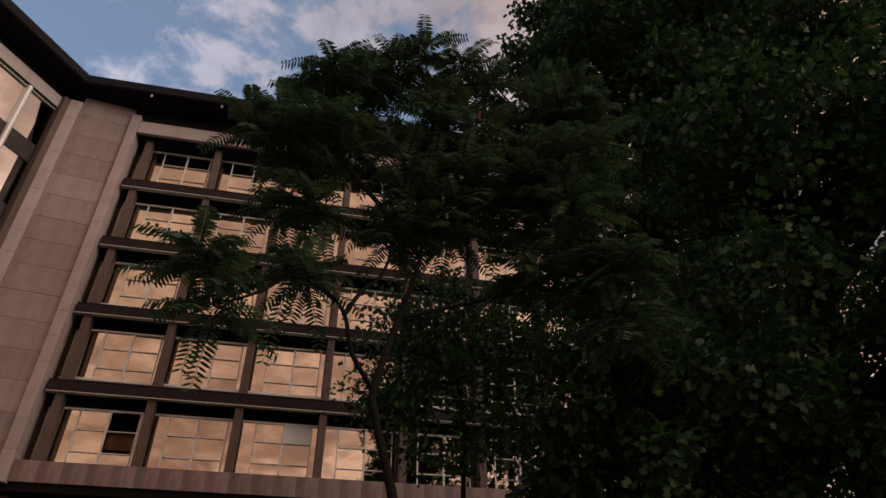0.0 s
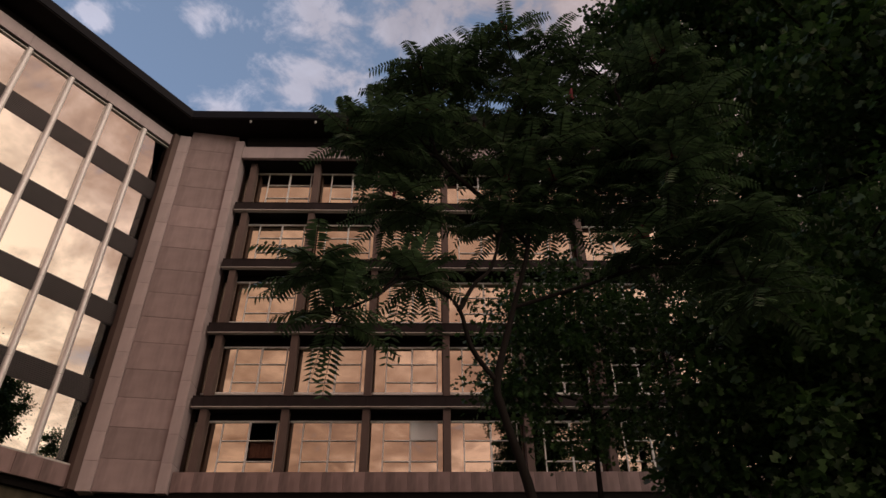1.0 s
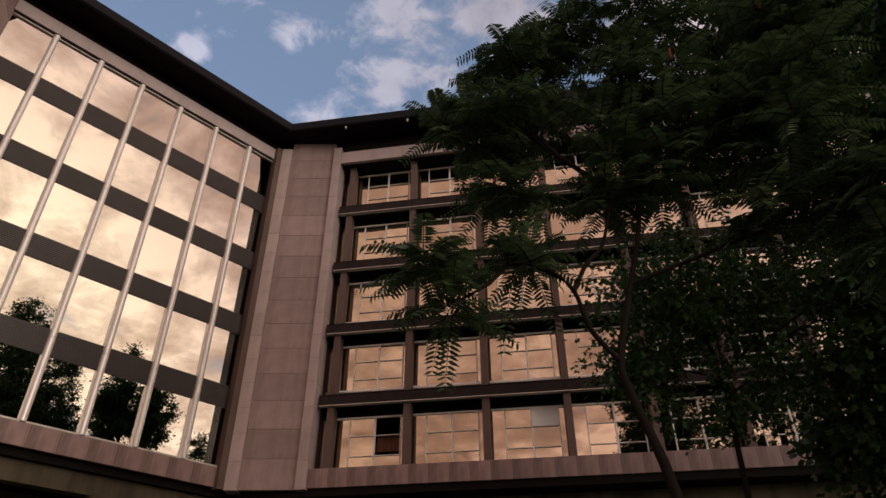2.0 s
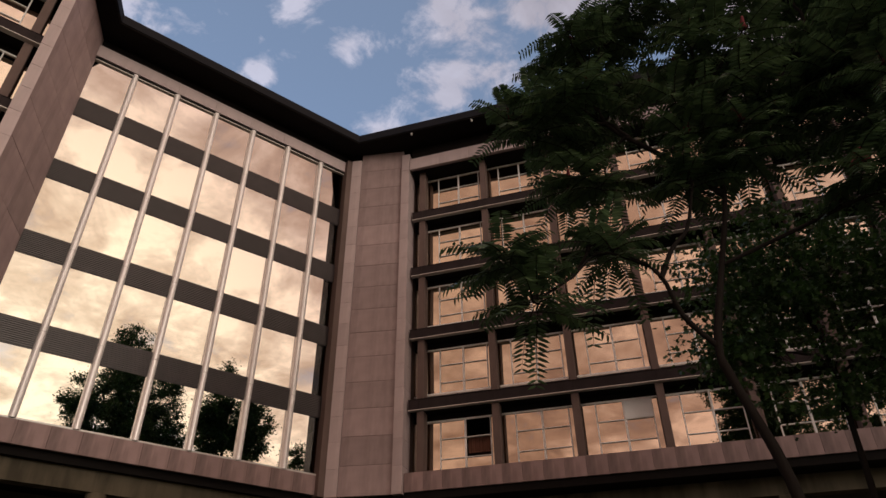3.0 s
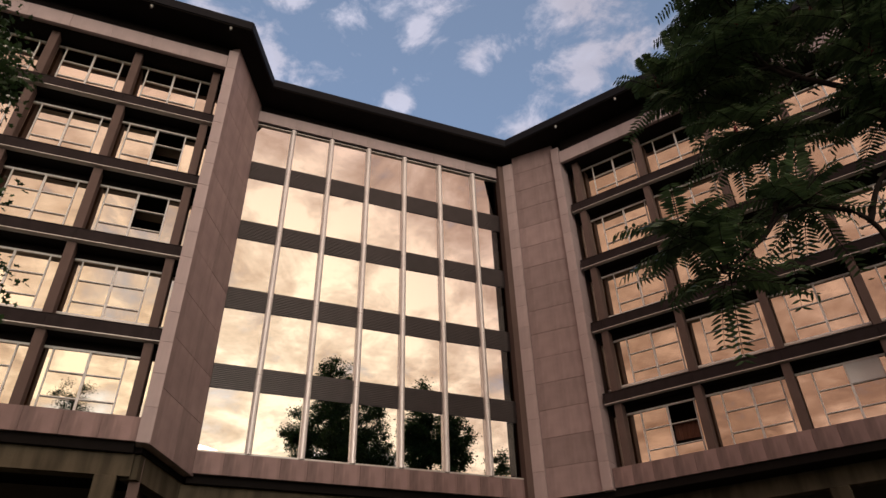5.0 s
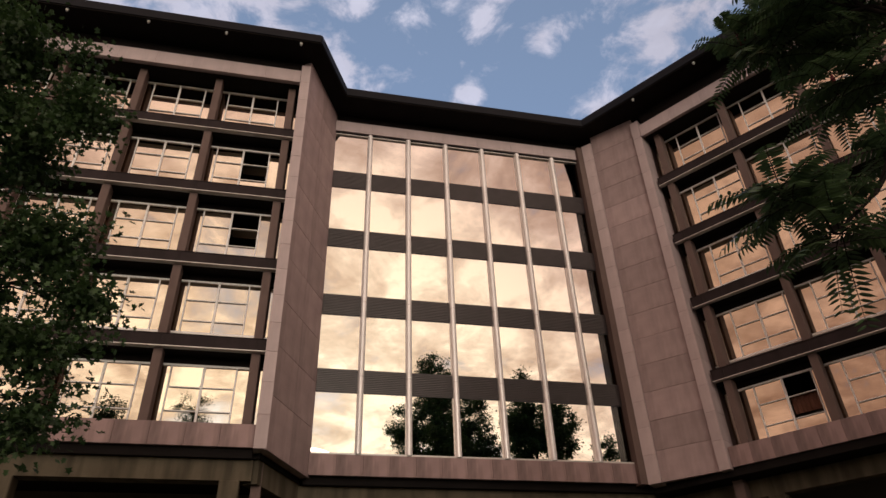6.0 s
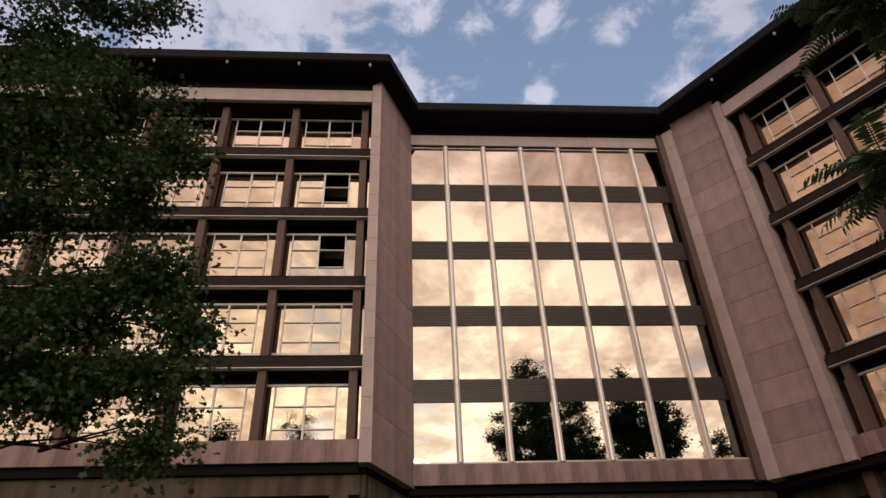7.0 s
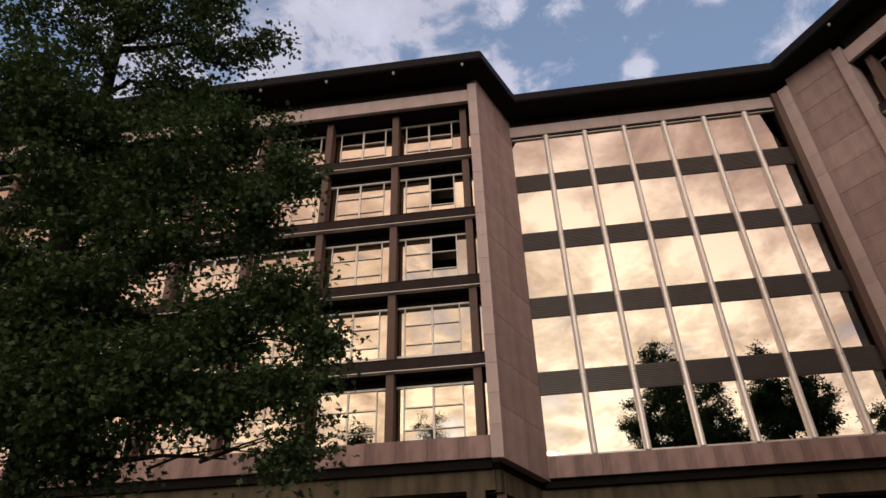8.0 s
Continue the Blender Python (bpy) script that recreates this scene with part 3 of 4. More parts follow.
for wg, lo, hi in ((wing_a, a_end, 1.6), (wing_b, B0 - 2.5, 18.5), (wing_c, -9.5, c_end)):
    box_part("ground_floor_wall", (lo, 5.0, 0.0), (hi, 5.3, 7.9), PLASTER, wg, "dim ground floor wall behind the pillars")


def square_pillar(wg, x, y, w=0.62):
    box_part("pillar", (x - w / 2, y, 0.0), (x + w / 2, y + w, 7.2), CONCRETE, wg, "square weathered concrete pillar", 0.03)


def round_pillar(wg, x, y, r=0.34):
    bm = bmesh.new()
    bmesh.ops.create_cone(bm, cap_ends=True, segments=28, radius1=r, radius2=r, depth=7.2, matrix=Matrix.Translation((x, y, 3.6)))
    part("pillar", bm, CONCRETE, wg, "round weathered concrete pillar", True)


box_part("concrete_beam", (0.5, 0.45, 7.2), ((p1 - p0).length + 0.3, 0.95, 7.95), CONCRETE, wing_ab, "mossy weathered concrete beam")
box_part("slab", (0.35, 0.37, 7.95), ((p1 - p0).length, 3.0, 8.12), SOFFIT, wing_ab)
for i in range(4):
    square_pillar(wing_a, 0.75 - 6.48 * i, 0.5)
for i in range(4):
    round_pillar(wing_b, 4.4 + 3.83 * i, 0.62)
for i in range(5):
    square_pillar(wing_c, -5.2 + 6.58 * i, 1.35)

# ---- ground ----
bm = bmesh.new()
bmesh.ops.create_grid(bm, x_segments=40, y_segments=40, size=900)
me = bpy.data.meshes.new("ground")
bm.to_mesh(me)
bm.free()
me.materials.append(GROUND)
tagged(new("ground", me), "rough grass and earth round the building", "ground", kind="structure")
bm = bmesh.new()
add_prism(bm, [(-0.5, -30), (4.2, -30), (4.2, 6.5), (-0.5, 6.5)], -0.2, 0.03)
me = bpy.data.meshes.new("pavement")
bm.to_mesh(me)
bm.free()
me.materials.append(PAVING)
tagged(new("pavement", me), "grey paved path across the grass", "pavement", kind="structure")

# ---- trees ----


def tube(points, radii, sides=7):
    """A tapered tube along points."""
    verts, faces = [], []
    for i, (p, r) in enumerate(zip(points, radii)):
        d = (points[min(i + 1, len(points) - 1)] - points[max(i - 1, 0)]).normalized()
        s = d.orthogonal().normalized()
        t = d.cross(s)
        for k in range(sides):
            a = 2 * math.pi * k / sides
            verts.append(p + (s * math.cos(a) + t * math.sin(a)) * r)
        if i:
            b = (i - 1) * sides
            for k in range(sides):
                k2 = (k + 1) % sides
                faces.append((b + k, b + k2, b + sides + k2, b + sides + k))
    faces.append(tuple(range(len(verts) - sides, len(verts))))
    return verts, faces


def bent(a, b, sag, r, n=7):
    """Points of an uneven branch from a to b."""
    out = []
    for i in range(n):
        f = i / (n - 1)
        w = Vector((r.uniform(-1, 1), r.uniform(-1, 1), r.uniform(-1, 1))) * sag * 0.35 if 0 < i < n - 1 else Vector((0, 0, 0))
        out.append(a.lerp(b, f) + Vector((0, 0, sag * 4 * f * (1 - f))) + w)
    return out


class Lot:
    """Gathers pieces of one mesh."""

    def __init__(self):
        self.verts, self.faces = [], []

    def add(self, vf):
        base = len(self.verts)
        self.verts += vf[0]
        self.faces += [tuple(i + base for i in f) for f in vf[1]]


def leaves_object(name, mat, parent, spots, axes, normals, sizes, outline, label=""):
    """Many leaves in one mesh: outline is the flat shape of a leaf, as points (along, across, lift)."""
    k = len(outline)
    o = np.array(outline, dtype=np.float32)
    ax = axes / np.linalg.norm(axes, axis=1, keepdims=True)
    sd = np.cross(normals, ax)
    sd /= np.linalg.norm(sd, axis=1, keepdims=True) + 1e-9
    nm = np.cross(ax, sd)
    v = spots[:, None] + sizes[:, None, None] * (ax[:, None] * o[None, :, 0:1] + sd[:, None] * o[None, :, 1:2] + nm[:, None] * o[None, :, 2:3])
    v = v.reshape(-1, 3)
    n = len(spots)
    # two halves, folded along the midrib: outline runs base, right side, tip, left side
    half = k // 2
    right, left = list(range(0, half + 1)), [0] + list(range(half, k))
    faces = np.concatenate([np.array(right), np.array(left)])
    loops = (np.arange(n)[:, None] * k + faces[None]).reshape(-1)
    me = bpy.data.meshes.new(name)
    me.vertices.add(n * k)
    me.vertices.foreach_set("co", v.astype(np.float32).ravel())
    me.loops.add(len(loops))
    me.loops.foreach_set("vertex_index", loops.astype(np.int32))
    me.polygons.add(2 * n)
    lens = np.tile([len(right), len(left)], n)
    me.polygons.foreach_set("loop_start", np.concatenate([[0], np.cumsum(lens)[:-1]]).astype(np.int32))
    me.materials.append(mat)
    me.update(calc_edges=True)
    me.validate()
    ob = new(name, me)
    ob.parent = parent
    if label:
        tagged(ob, label)
    return ob


BROAD = [(0, 0, 0), (0.12, 0.42, 0.08), (0.4, 0.5, 0.1), (0.55, 0.3, 0.06), (0.8, 0.25, 0.04), (1.0, 0, 0), (0.8, -0.25, 0.04), (0.55, -0.3, 0.06), (0.4, -0.5, 0.1), (0.12, -0.42, 0.08)]
MAPLE = [(0, 0, 0), (0.04, 0.46, 0.05), (0.34, 0.22, 0.03), (0.62, 0.5, 0.08), (0.68, 0.17, 0.03), (1.0, 0, 0), (0.68, -0.17, 0.03), (0.62, -0.5, 0.08), (0.34, -0.22, 0.03), (0.04, -0.46, 0.05)]
LOBED = [(0, 0, 0), (0.1, 0.44, 0.05), (0.42, 0.2, 0.03), (0.64, 0.42, 0.07), (1.0, 0, 0), (0.64, -0.42, 0.07), (0.42, -0.2, 0.03), (0.1, -0.44, 0.05)]
NARROW = [(0, 0, 0), (0.22, 0.12, 0.03), (0.6, 0.11, 0.02), (1.0, 0, -0.04), (0.6, -0.11, 0.02), (0.22, -0.12, 0.03)]


def leafy_tree(name, base, height, trunk_r, lobes, clumps, per, leaf, outline, mat, label, seed, spread=0.55, lean=(0, 0)):
    """A broadleaf tree: trunk, limbs to the lobes of the crown, twigs to clumps of leaves."""
    r = random.Random(seed)
    g = np.random.default_rng(seed)
    tree = empty(name, Matrix.Translation(base), label, "tree")
    top = Vector((lean[0], lean[1], height))
    trunk_pts = bent(Vector((0, 0, 0)), top, 0.12, r, 10)
    trunk_pts[0].z = -0.1
    v, f = tube(trunk_pts, [trunk_r * (1.25 if i == 0 else 1 - 0.085 * i) for i in range(10)], 12)
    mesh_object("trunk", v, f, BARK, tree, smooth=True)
    centres = []
    total = sum(w for _, _, w in lobes)
    for c, rad, w in lobes:
        c, rad = Vector(c) - Vector(base), Vector(rad)
        n = max(3, round(clumps * w / total))
        tips = []
        for _ in range(n):
            d = Vector((r.gauss(0, 1), r.gauss(0, 1), r.gauss(0, 1))).normalized() * (r.random() ** 0.45)
            tips.append(c + Vector((d.x * rad.x, d.y * rad.y, d.z * rad.z)))
        limbs = Lot()
        zt = min(max(c.z - rad.z * 0.6, height * 0.2), height * 0.95)
        root = trunk_pts[0].lerp(top, zt / height)
        mid = root.lerp(c, 0.75)
        limbs.add(tube(bent(root, mid, 0.15, r), [trunk_r * q for q in (0.42, 0.35, 0.28, 0.22, 0.16, 0.11, 0.06)]))
        for t in tips[::2]:
            s = root.lerp(mid, r.uniform(0.55, 1.0))
            limbs.add(tube(bent(s, t, 0.12, r, 5), [trunk_r * q for q in (0.11, 0.09, 0.065, 0.045, 0.03)], 5))
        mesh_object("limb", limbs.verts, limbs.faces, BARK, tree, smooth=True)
        centres += tips
    cen = np.array([tuple(c) for c in centres])
    num = g.poisson(per, len(cen)).clip(5)
    idx = np.repeat(np.arange(len(cen)), num)
    rad = g.uniform(0.6, 1.4, len(cen)) * spread
    off = g.normal(0, 1, (len(idx), 3)) * (rad[idx, None] * np.array([0.55, 0.55, 0.38]))
    spots = cen[idx] + off
    axes = off + g.normal(0, 0.35, off.shape) + np.array([0, 0, -0.25])
    normals = g.normal(0, 0.55, off.shape) + np.array([0, 0, 1.0])
    leaves_object("crown", mat, tree, spots, axes, normals, g.uniform(0.7, 1.25, len(idx)) * leaf, outline)
    return tree


def sumac_tree(base, stems, lobes, seed):
    """Staghorn sumac: bare forked stems, whorls of long pinnate leaves at the tips, red fruit cones.
    stems: polylines with a radius at either end; lobes: centre, reach, number of tips, and the stem point that they grow from."""
    r = random.Random(seed)
    b = Vector(base)
    tree = empty("sumac_tree", Matrix.Translation(b), "dark green sumac with long feathered leaves and red fruit cones", "tree")
    for k, (line, ra, rb) in enumerate(stems):
        pts = [Vector(p) - b for p in line]
        smooth = []
        for i in range(len(pts) - 1):
            a0, a1, a2, a3 = pts[max(i - 1, 0)], pts[i], pts[i + 1], pts[min(i + 2, len(pts) - 1)]
            for q in range(4):
                u = q / 4
                smooth.append(0.5 * (2 * a1 + (a2 - a0) * u + (2 * a0 - 5 * a1 + 4 * a2 - a3) * u * u + (3 * a1 - a0 - 3 * a2 + a3) * u ** 3))
        smooth.append(pts[-1])
        n = len(smooth)
        v, f = tube(smooth, [(ra + (rb - ra) * i / (n - 1)) * r.uniform(0.93, 1.07) for i in range(n)], 10)
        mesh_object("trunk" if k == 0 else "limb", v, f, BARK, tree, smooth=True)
    rachis = Lot()
    spots, axes, normals, sizes = [], [], [], []

    def pinnate_leaf(start, way, length, droop):
        def along(s):
            return start + way * (length * s) + Vector((0, 0, -droop * length * s * s))
        rachis.add(tube([along(i / 6) for i in range(7)], [0.006, 0.0055, 0.005, 0.0045, 0.004, 0.003, 0.002], 3))
        m = 15
        for i in range(m):
            s = 0.14 + 0.86 * i / (m - 1)
            p = along(s)
            dirn = (way + Vector((0, 0, -2 * droop * s))).normalized()
            sidev = dirn.cross(Vector((0, 0, 1)))
            if sidev.length < 0.05:
                sidev = Vector((1, 0, 0))
            sidev.normalize()
            nrm = sidev.cross(dirn)
            size = 0.132 * (1.0 - 0.9 * abs(s - 0.5) ** 1.6) * r.uniform(0.88, 1.1)
            for sg in (-1, 1):
                w = dirn * 0.36 + sidev * sg - nrm * r.uniform(0.1, 0.5)
                spots.append(tuple(p))
                axes.append(tuple(w))
                normals.append(tuple(nrm + sidev * (sg * 0.4) + Vector((r.gauss(0, 0.1), r.gauss(0, 0.1), 0))))
                sizes.append(size)

    for c, rad, n, root in lobes:
        c, rad, root = Vector(c) - b, Vector(rad), Vector(root) - b
        shoots = Lot()
        hub = root.lerp(c, 0.55)
        shoots.add(tube(bent(root, hub, 0.05, r, 5), [0.024, 0.022, 0.02, 0.018, 0.016]))
        for k in range(n):
            while True:
                d = Vector((r.uniform(-1, 1), r.uniform(-1, 1), r.uniform(-1, 1)))
                if d.length <= 1:
                    break
            d *= (0.3 + 0.7 * r.random()) / max(d.length, 0.3)
            tip = c + Vector((d.x * rad.x, d.y * rad.y, d.z * rad.z))
            shoots.add(tube(bent(hub, tip, r.uniform(-0.1, 0.03), r, 5), [0.014, 0.013, 0.012, 0.011, 0.009], 5))
            if d.z > -0.2 and r.random() < 0.4:
                bm = bmesh.new()
                bmesh.ops.create_cone(bm, cap_ends=True, segments=9, radius1=0.042, radius2=0.012, depth=0.17, matrix=Matrix.Translation((0, 0, 0.1)))
                bmesh.ops.create_icosphere(bm, subdivisions=2, radius=0.046, matrix=Matrix.Translation((0, 0, 0.05)))
                ob = part("fruit_cone", bm, FRUIT, tree, "dark red fruit cone", True)
                ob.location = tip
                ob.rotation_euler = (r.uniform(-0.3, 0.3), r.uniform(-0.3, 0.3), 0)
            a0 = r.uniform(0, 6.28)
            out = Vector((d.x, d.y, 0)) * 0.35
            for q in range(r.randint(7, 10)):
                a = a0 + q * 2.4
                rise = 2.3 - 0.32 * q + r.uniform(-0.15, 0.15) if d.z > 0.2 else 0.45 - 0.07 * q + r.uniform(-0.15, 0.15)
                way = (Vector((math.cos(a), math.sin(a), rise)) + out).normalized()
                pinnate_leaf(tip - Vector((0, 0, 0.018 * q)), way, r.uniform(0.45, 0.66), r.uniform(0.3, 0.6))
        mesh_object("stem", shoots.verts, shoots.faces, BARK, tree, smooth=True)
    tagged(mesh_object("leaf_stalk", rachis.verts, rachis.faces, BARK, tree), kind="stuff")
    leaves_object("crown", LEAF_SUMAC, tree, np.array(spots), np.array(axes), np.array(normals), np.array(sizes), NARROW)
    return tree


sumac_tree((-0.02, 8.1, 0), [
    ([(-0.02, 8.1, -0.1), (0.06, 8.1, 1.5), (-0.02, 8.08, 2.7), (-0.21, 7.99, 3.55), (-0.25, 7.97, 3.9), (-0.13, 8.15, 4.66), (0.04, 8.34, 5.58), (0.03, 8.45, 6.5), (0.05, 8.5, 7.4)], 0.056, 0.016),
    ([(-0.25, 7.97, 3.88), (-0.4, 7.77, 4.19), (-0.45, 7.63, 4.58), (-0.58, 7.42, 4.75), (-0.78, 7.15, 4.8), (-0.97, 6.87, 4.48), (-1.08, 6.63, 4.6), (-1.2, 6.42, 4.7)], 0.026, 0.01),
    ([(-0.45, 7.63, 4.56), (-0.36, 7.79, 4.91), (-0.25, 7.97, 5.17), (-0.15, 8.05, 5.6)], 0.026, 0.016),
    ([(-0.97, 6.87, 4.48), (-0.91, 7.05, 4.7), (-0.85, 7.12, 4.85)], 0.016, 0.012),
    ([(-0.97, 6.87, 4.48), (-1.05, 6.66, 4.3), (-1.06, 6.52, 4.2)], 0.014, 0.01),
    ([(0.04, 8.34, 5.58), (-0.4, 8.05, 6.3), (-0.8, 7.8, 6.9), (-0.9, 7.78, 7.6)], 0.035, 0.018),
    ([(0.02, 8.4, 5.9), (0.55, 8.6, 6.2), (1.0, 8.8, 6.8), (1.2, 9.1, 7.8)], 0.026, 0.014),
    ([(-0.1, 8.18, 4.75), (0.5, 8.5, 4.95), (1.2, 8.75, 5.1), (1.8, 8.9, 5.0)], 0.022, 0.014),
], [
    ((-0.92, 7.85, 8.42), (0.65, 0.55, 0.42), 9, (-0.9, 7.78, 7.5)),
    ((-0.55, 8.1, 8.95), (0.45, 0.4, 0.25), 6, (-0.9, 7.78, 7.5)),
    ((0.2, 8.52, 8.95), (0.65, 0.6, 0.4), 7, (0.05, 8.5, 7.3)),
    ((1.15, 9.16, 8.75), (0.75, 0.7, 0.5), 7, (1.2, 9.1, 7.6)),
    ((1.9, 9.3, 8.3), (0.5, 0.6, 0.6), 8, (1.2, 9.1, 7.6)),
    ((-1.1, 7.64, 7.35), (0.65, 0.6, 0.5), 9, (-0.6, 7.9, 6.6)),
    ((-1.0, 7.6, 6.2), (0.45, 0.4, 0.25), 4, (-0.6, 7.9, 6.6)),
    ((-1.5, 7.2, 7.05), (0.3, 0.35, 0.25), 4, (-0.8, 7.8, 6.9)),
    ((0.16, 8.39, 7.6), (0.8, 0.6, 0.5), 9, (0.03, 8.45, 6.5)),
    ((0.1, 8.4, 6.85), (0.9, 0.5, 0.25), 7, (0.03, 8.45, 6.5)),
    ((1.3, 8.85, 6.4), (0.8, 0.5, 0.25), 6, (0.8, 8.7, 6.5)),
    ((0.2, 8.39, 6.2), (0.7, 0.5, 0.3), 6, (0.03, 8.45, 6.2)),
    ((1.22, 8.84, 6.95), (0.8, 0.6, 0.5), 11, (0.8, 8.7, 6.5)),
    ((1.9, 8.95, 7.0), (0.5, 0.5, 0.55), 8, (1.0, 8.8, 6.8)),
    ((1.5, 8.9, 6.1), (0.6, 0.5, 0.25), 6, (1.0, 8.8, 6.8)),
    ((2.0, 8.96, 5.45), (0.45, 0.45, 0.45), 7, (1.7, 8.88, 5.05)),
    ((2.15, 8.9, 4.6), (0.35, 0.35, 0.3), 4, (1.8, 8.9, 5.0)),
    ((1.1, 8.69, 5.35), (0.45, 0.4, 0.25), 4, (0.9, 8.65, 5.05)),
    ((-0.1, 8.1, 5.95), (0.4, 0.35, 0.2), 3, (-0.15, 8.05, 5.6)),
    ((-1.2, 6.4, 4.8), (0.25, 0.2, 0.12), 3, (-1.15, 6.5, 4.66)),
    ((-0.72, 7.25, 4.95), (0.22, 0.2, 0.12), 3, (-0.85, 7.12, 4.85)),
    ((-1.05, 6.55, 4.25), (0.15, 0.14, 0.08), 2, (-1.06, 6.52, 4.2)),
], 11)

leafy_tree("broadleaf_tree", (4.8, 14.2, 0), 23.5, 0.42, [
    ((4.6, 11.3, 19.3), (2.0, 1.6, 2.3), 0.7),
    ((4.6, 13.6, 24.0), (1.5, 1.4, 2.6), 0.5),
    ((4.6, 13.8, 21.0), (2.4, 1.9, 2.6), 0.8),
    ((4.8, 16.6, 20.4), (2.4, 1.8, 2.7), 0.8),
    ((4.6, 18.3, 18.2), (1.8, 1.2, 1.4), 0.25),
    ((4.6, 14.3, 17.4), (3.6, 3.6, 1.9), 0.9),
    ((2.1, 13.9, 17.2), (1.8, 1.8, 2.6), 0.6),
    ((2.0, 13.8, 13.6), (1.7, 1.8, 1.9), 0.5),
    ((4.4, 13.6, 14.0), (4.4, 4.0, 3.6), 1.5),
    ((5.0, 13.6, 9.6), (4.6, 3.8, 3.0), 1.5),
    ((4.2, 13.2, 5.0), (4.6, 3.2, 2.6), 1.3),
    ((8.6, 12.6, 10.0), (3.4, 3.0, 5.0), 1.2),
    ((8.0, 11.5, 4.0), (3.0, 2.4, 3.0), 0.8),
    ((2.2, 12.2, 4.0), (2.0, 1.5, 2.6), 0.9),
    ((7.6, 12.6, 6.6), (1.8, 2.0, 2.2), 0.7),
], 1000, 215, 0.13, LOBED, LEAF_DARK, "tall dark broadleaf tree with dense crown to the ground", 21, 0.5)

leafy_tree("broadleaf_tree", (4.6, 22.2, 0), 20.0, 0.36, [
    ((4.6, 21.3, 19.9), (1.7, 1.6, 2.8), 0.9),
    ((4.6, 24.2, 19.9), (1.7, 1.7, 2.7), 0.9),
    ((4.6, 21.9, 24.0), (0.3, 0.3, 1.6), 0.1),
    ((4.6, 22.4, 16.2), (2.6, 2.9, 1.6), 0.6),
    ((4.4, 21.5, 12.0), (3.2, 3.2, 3.5), 0.8),
    ((4.4, 22.0, 7.0), (3.2, 3.2, 3.0), 0.6),
], 440, 150, 0.17, LOBED, LEAF_DARK, "dark broadleaf tree standing beyond a taller one", 25, 0.5)

leafy_tree("slender_tree", (4.6, 28.4, 0), 18.6, 0.12, [
    ((4.6, 28.3, 18.2), (0.8, 0.8, 1.5), 0.5),
    ((4.6, 28.5, 14.5), (1.3, 1.3, 2.4), 1.0),
], 70, 110, 0.13, LOBED, LEAF_DARK, "slender dark tree with thin leafy top", 29, 0.4)

leafy_tree("young_broadleaf_tree", (-0.5, 11.0, 0), 6.2, 0.06, [
    ((-1.2, 10.5, 5.9), (0.7, 0.7, 0.6), 1.0),
    ((-0.7, 10.9, 6.4), (0.8, 0.8, 0.5), 0.9),
    ((-0.5, 10.9, 5.5), (0.9, 0.8, 0.6), 1.3),
    ((-1.15, 10.5, 4.9), (0.7, 0.6, 0.5), 1.0),
    ((0.2, 11.4, 6.0), (0.9, 0.8, 0.8), 1.1),
    ((-0.4, 11.0, 4.4), (0.8, 0.7, 0.5), 0.7),
    ((0.6, 11.5, 4.8), (0.9, 0.8, 0.7), 1.0),
    ((1.6, 11.4, 5.6), (1.2, 1.0, 1.5), 1.4),
], 140, 105, 0.072, LOBED, LEAF_DARK, "young broadleaf tree with round leafy crown", 22, 0.36)

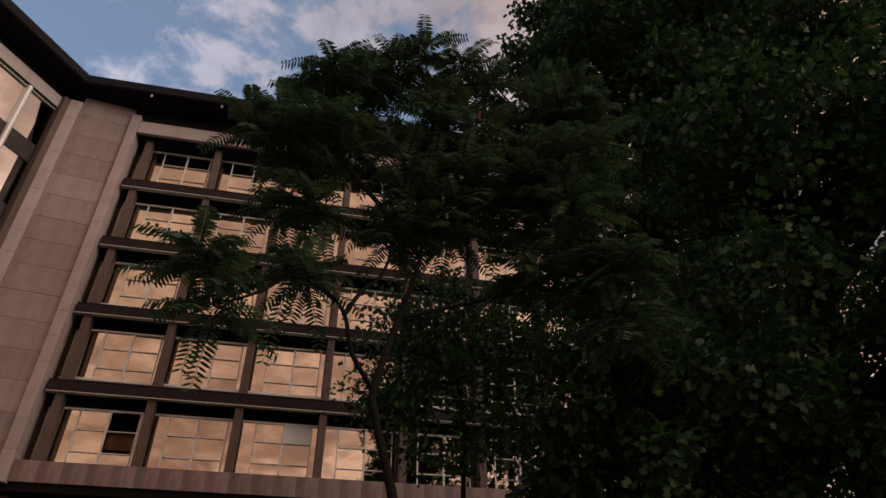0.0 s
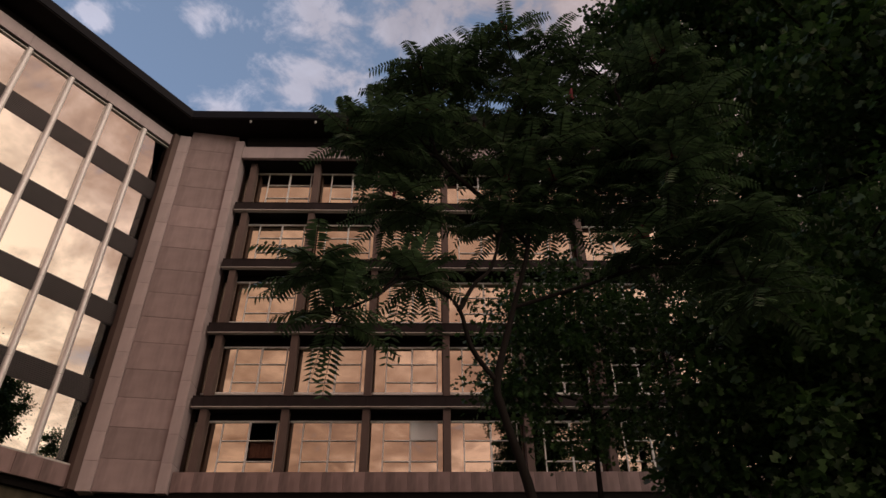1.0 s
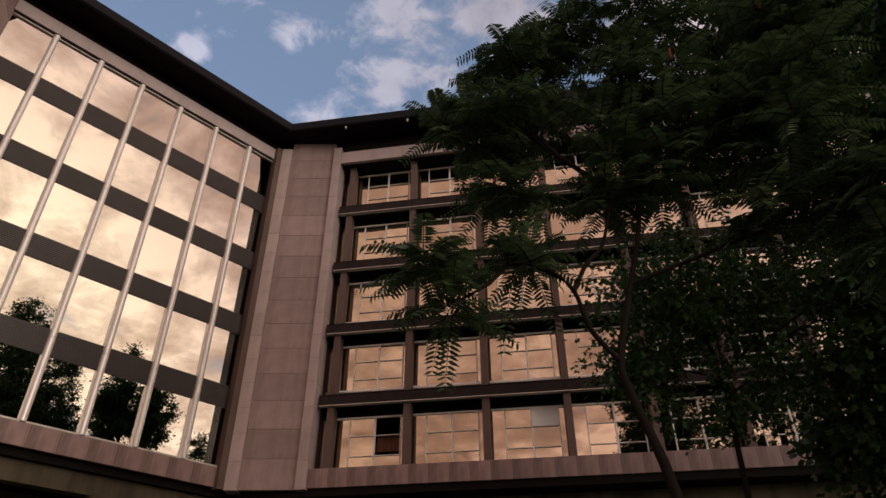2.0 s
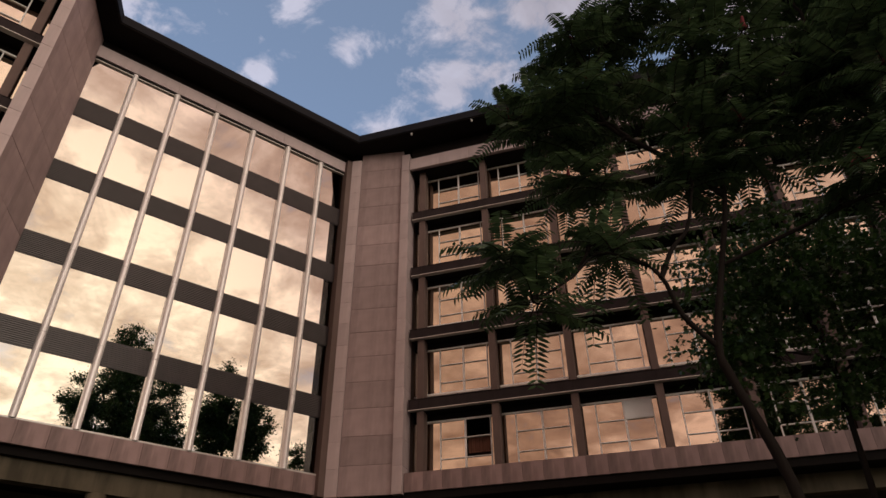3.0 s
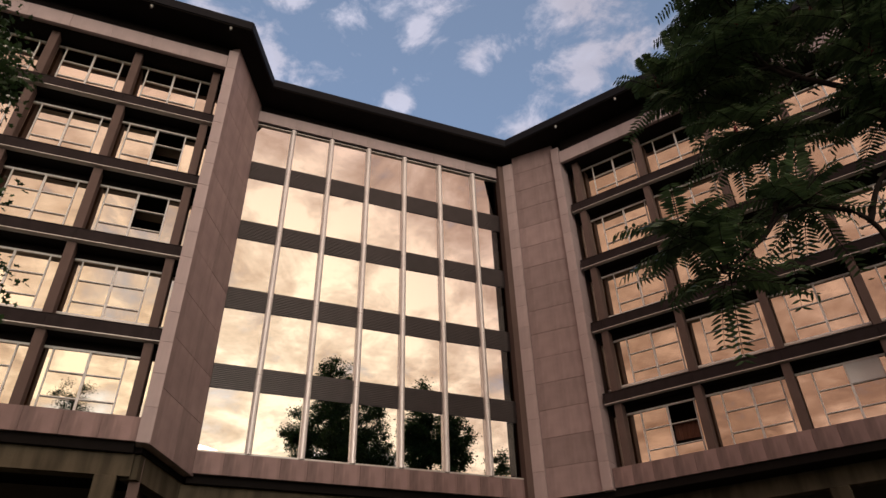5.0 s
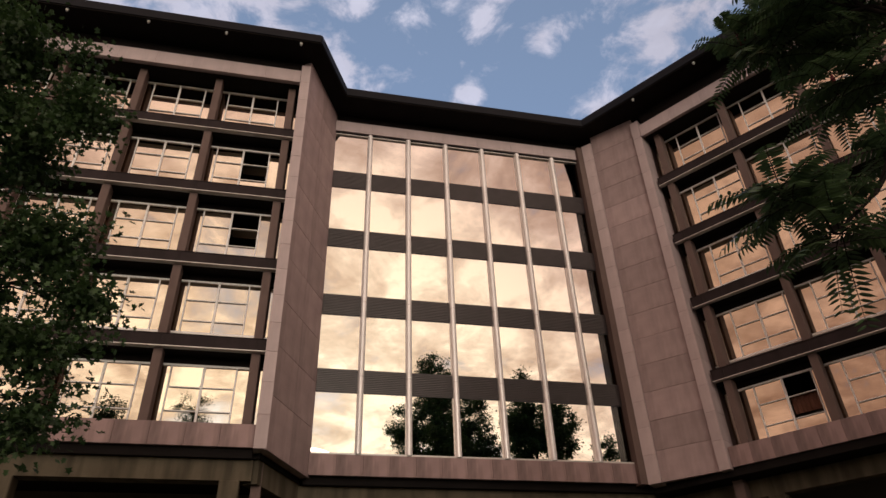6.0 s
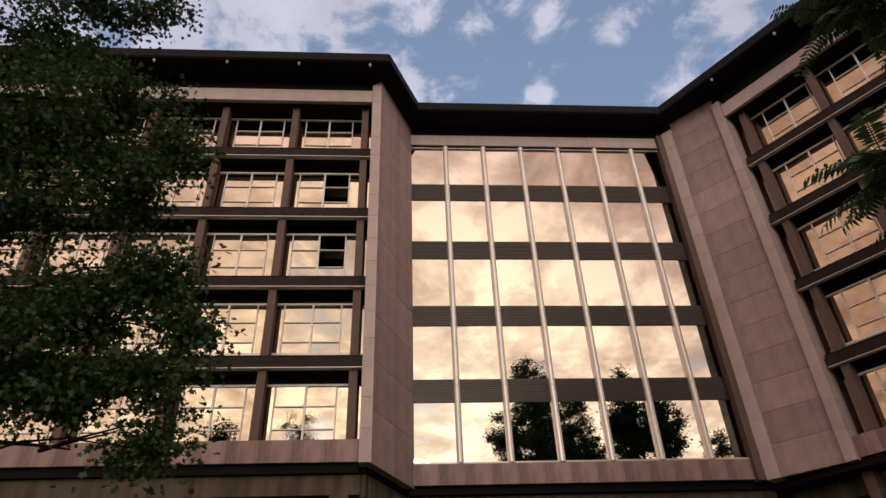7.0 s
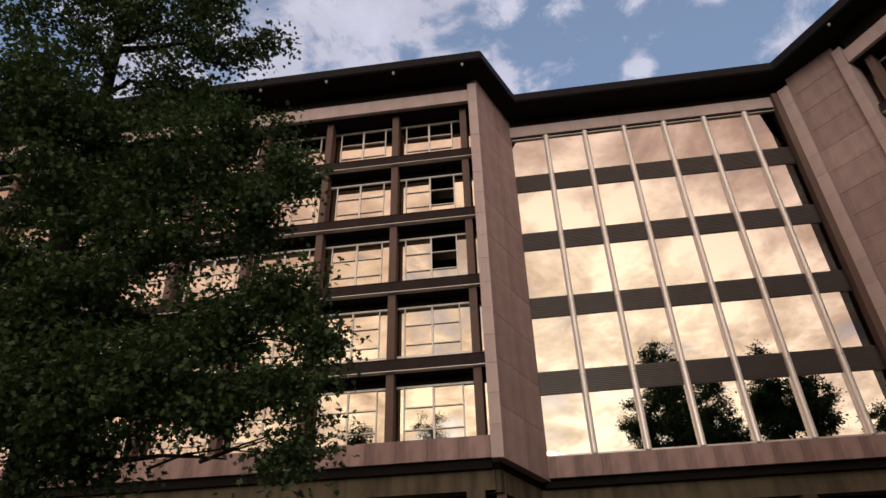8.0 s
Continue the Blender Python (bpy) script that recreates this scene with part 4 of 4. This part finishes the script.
leafy_tree("maple_tree", (-4.1, -2.4, 0), 16.0, 0.15, [
    ((-3.30, -3.20, 15.70), (0.85, 0.90, 1.70), 1.4),
    ((-3.20, -3.30, 12.60), (1.0, 1.0, 1.5), 0.7),
    ((-3.40, -1.90, 11.90), (0.9, 0.9, 0.8), 0.8),
    ((-3.01, -3.48, 9.88), (0.95, 0.95, 0.88), 0.95),
    ((-2.99, -3.50, 8.20), (0.72, 0.72, 0.79), 1.28),
    ((-3.60, -2.90, 10.69), (0.47, 0.47, 0.69), 0.54),
    ((-3.78, -1.69, 10.39), (0.60, 0.60, 0.66), 0.72),
    ((-4.01, -0.97, 9.98), (0.43, 0.43, 0.30), 0.25),
    ((-3.76, -2.10, 9.12), (0.74, 0.74, 0.36), 0.56),
    ((-3.40, -2.53, 7.87), (1.03, 1.03, 0.47), 1.20),
    ((-3.97, -0.84, 7.97), (0.79, 0.79, 0.29), 0.61),
    ((-4.15, -0.25, 7.34), (0.36, 0.36, 0.39), 0.41),
    ((-3.76, -1.56, 7.20), (0.96, 0.96, 0.40), 1.08),
    ((-3.45, -2.77, 6.75), (0.90, 0.90, 0.63), 1.54),
    ((-4.06, -0.68, 6.71), (0.69, 0.69, 0.32), 0.68),
    ((-3.65, -1.71, 6.15), (0.98, 0.98, 0.26), 0.83),
    ((-4.06, 0.02, 5.27), (0.41, 0.41, 0.37), 0.60),
    ((-4.11, 0.45, 4.82), (0.21, 0.21, 0.32), 0.29),
    ((-3.99, -0.59, 5.00), (0.55, 0.55, 0.34), 0.72),
    ((-3.53, -2.38, 5.37), (0.89, 0.89, 0.57), 1.68),
    ((-3.71, -1.45, 4.47), (0.88, 0.88, 0.37), 1.30),
    ((-4.08, 0.08, 4.21), (0.32, 0.32, 0.28), 0.40),
    ((-3.62, -1.95, 3.86), (0.88, 0.88, 0.60), 2.08),
    ((-3.92, -0.72, 4.12), (0.46, 0.46, 0.32), 0.63),
    ((-4.17, 0.30, 3.59), (0.20, 0.20, 0.31), 0.29),
    ((-3.39, -2.69, 4.63), (0.51, 0.51, 0.96), 1.68),
    ((-2.40, -4.40, 6.60), (1.2, 1.2, 2.4), 2.0),
    ((-3.50, -3.00, 2.90), (1.4, 1.3, 0.8), 1.8),
], 560, 185, 0.066, MAPLE, LEAF_MAPLE, "green maple with loose layered crown", 23, 0.3, (1.0, -1.0))

leafy_tree("maple_tree", (-3.4, -9.0, 0), 15.0, 0.17, [
    ((-3.4, -8.4, 14.6), (0.9, 0.9, 2.2), 0.7),
    ((-3.4, -9.0, 9.5), (2.2, 2.2, 2.2), 1.0),
], 110, 170, 0.11, MAPLE, LEAF_MAPLE, "green maple with narrow leafy top", 27, 0.45)


def potted_plant(parent, x, y, z, seed):
    """A leafy office plant in a pot, dark behind the side light."""
    r = random.Random(seed)
    bm = bmesh.new()
    bmesh.ops.create_cone(bm, cap_ends=True, segments=14, radius1=0.11, radius2=0.15, depth=0.26, matrix=Matrix.Translation((0, 0, 0.13)))
    m = parent.matrix_world @ Matrix.Translation((x, y, z)) if parent else Matrix.Translation((x, y, z))
    plant = empty("potted_plant", m, "leafy potted plant standing behind dark side glass", "plant")
    part("pot", bm, COLUMN, plant, "brown clay pot", True)
    g = np.random.default_rng(seed)
    n = 46
    way = g.normal(0, 1, (n, 3)) * np.array([0.6, 0.6, 0.5]) + np.array([0, 0, 0.7])
    spots = np.array([0, 0, 0.3]) + way * g.uniform(0.1, 0.55, (n, 1))
    leaves_object("leaves", LEAF_SUMAC, plant, spots, way + g.normal(0, 0.3, (n, 3)), g.normal(0, 0.5, (n, 3)) + np.array([0, 0, 1.0]), g.uniform(0.18, 0.32, n), NARROW)
    return plant


bpy.context.view_layer.update()
potted_plant(wing_b, 15.85, 0.45, SPAN[2][0] + 0.76, 3)
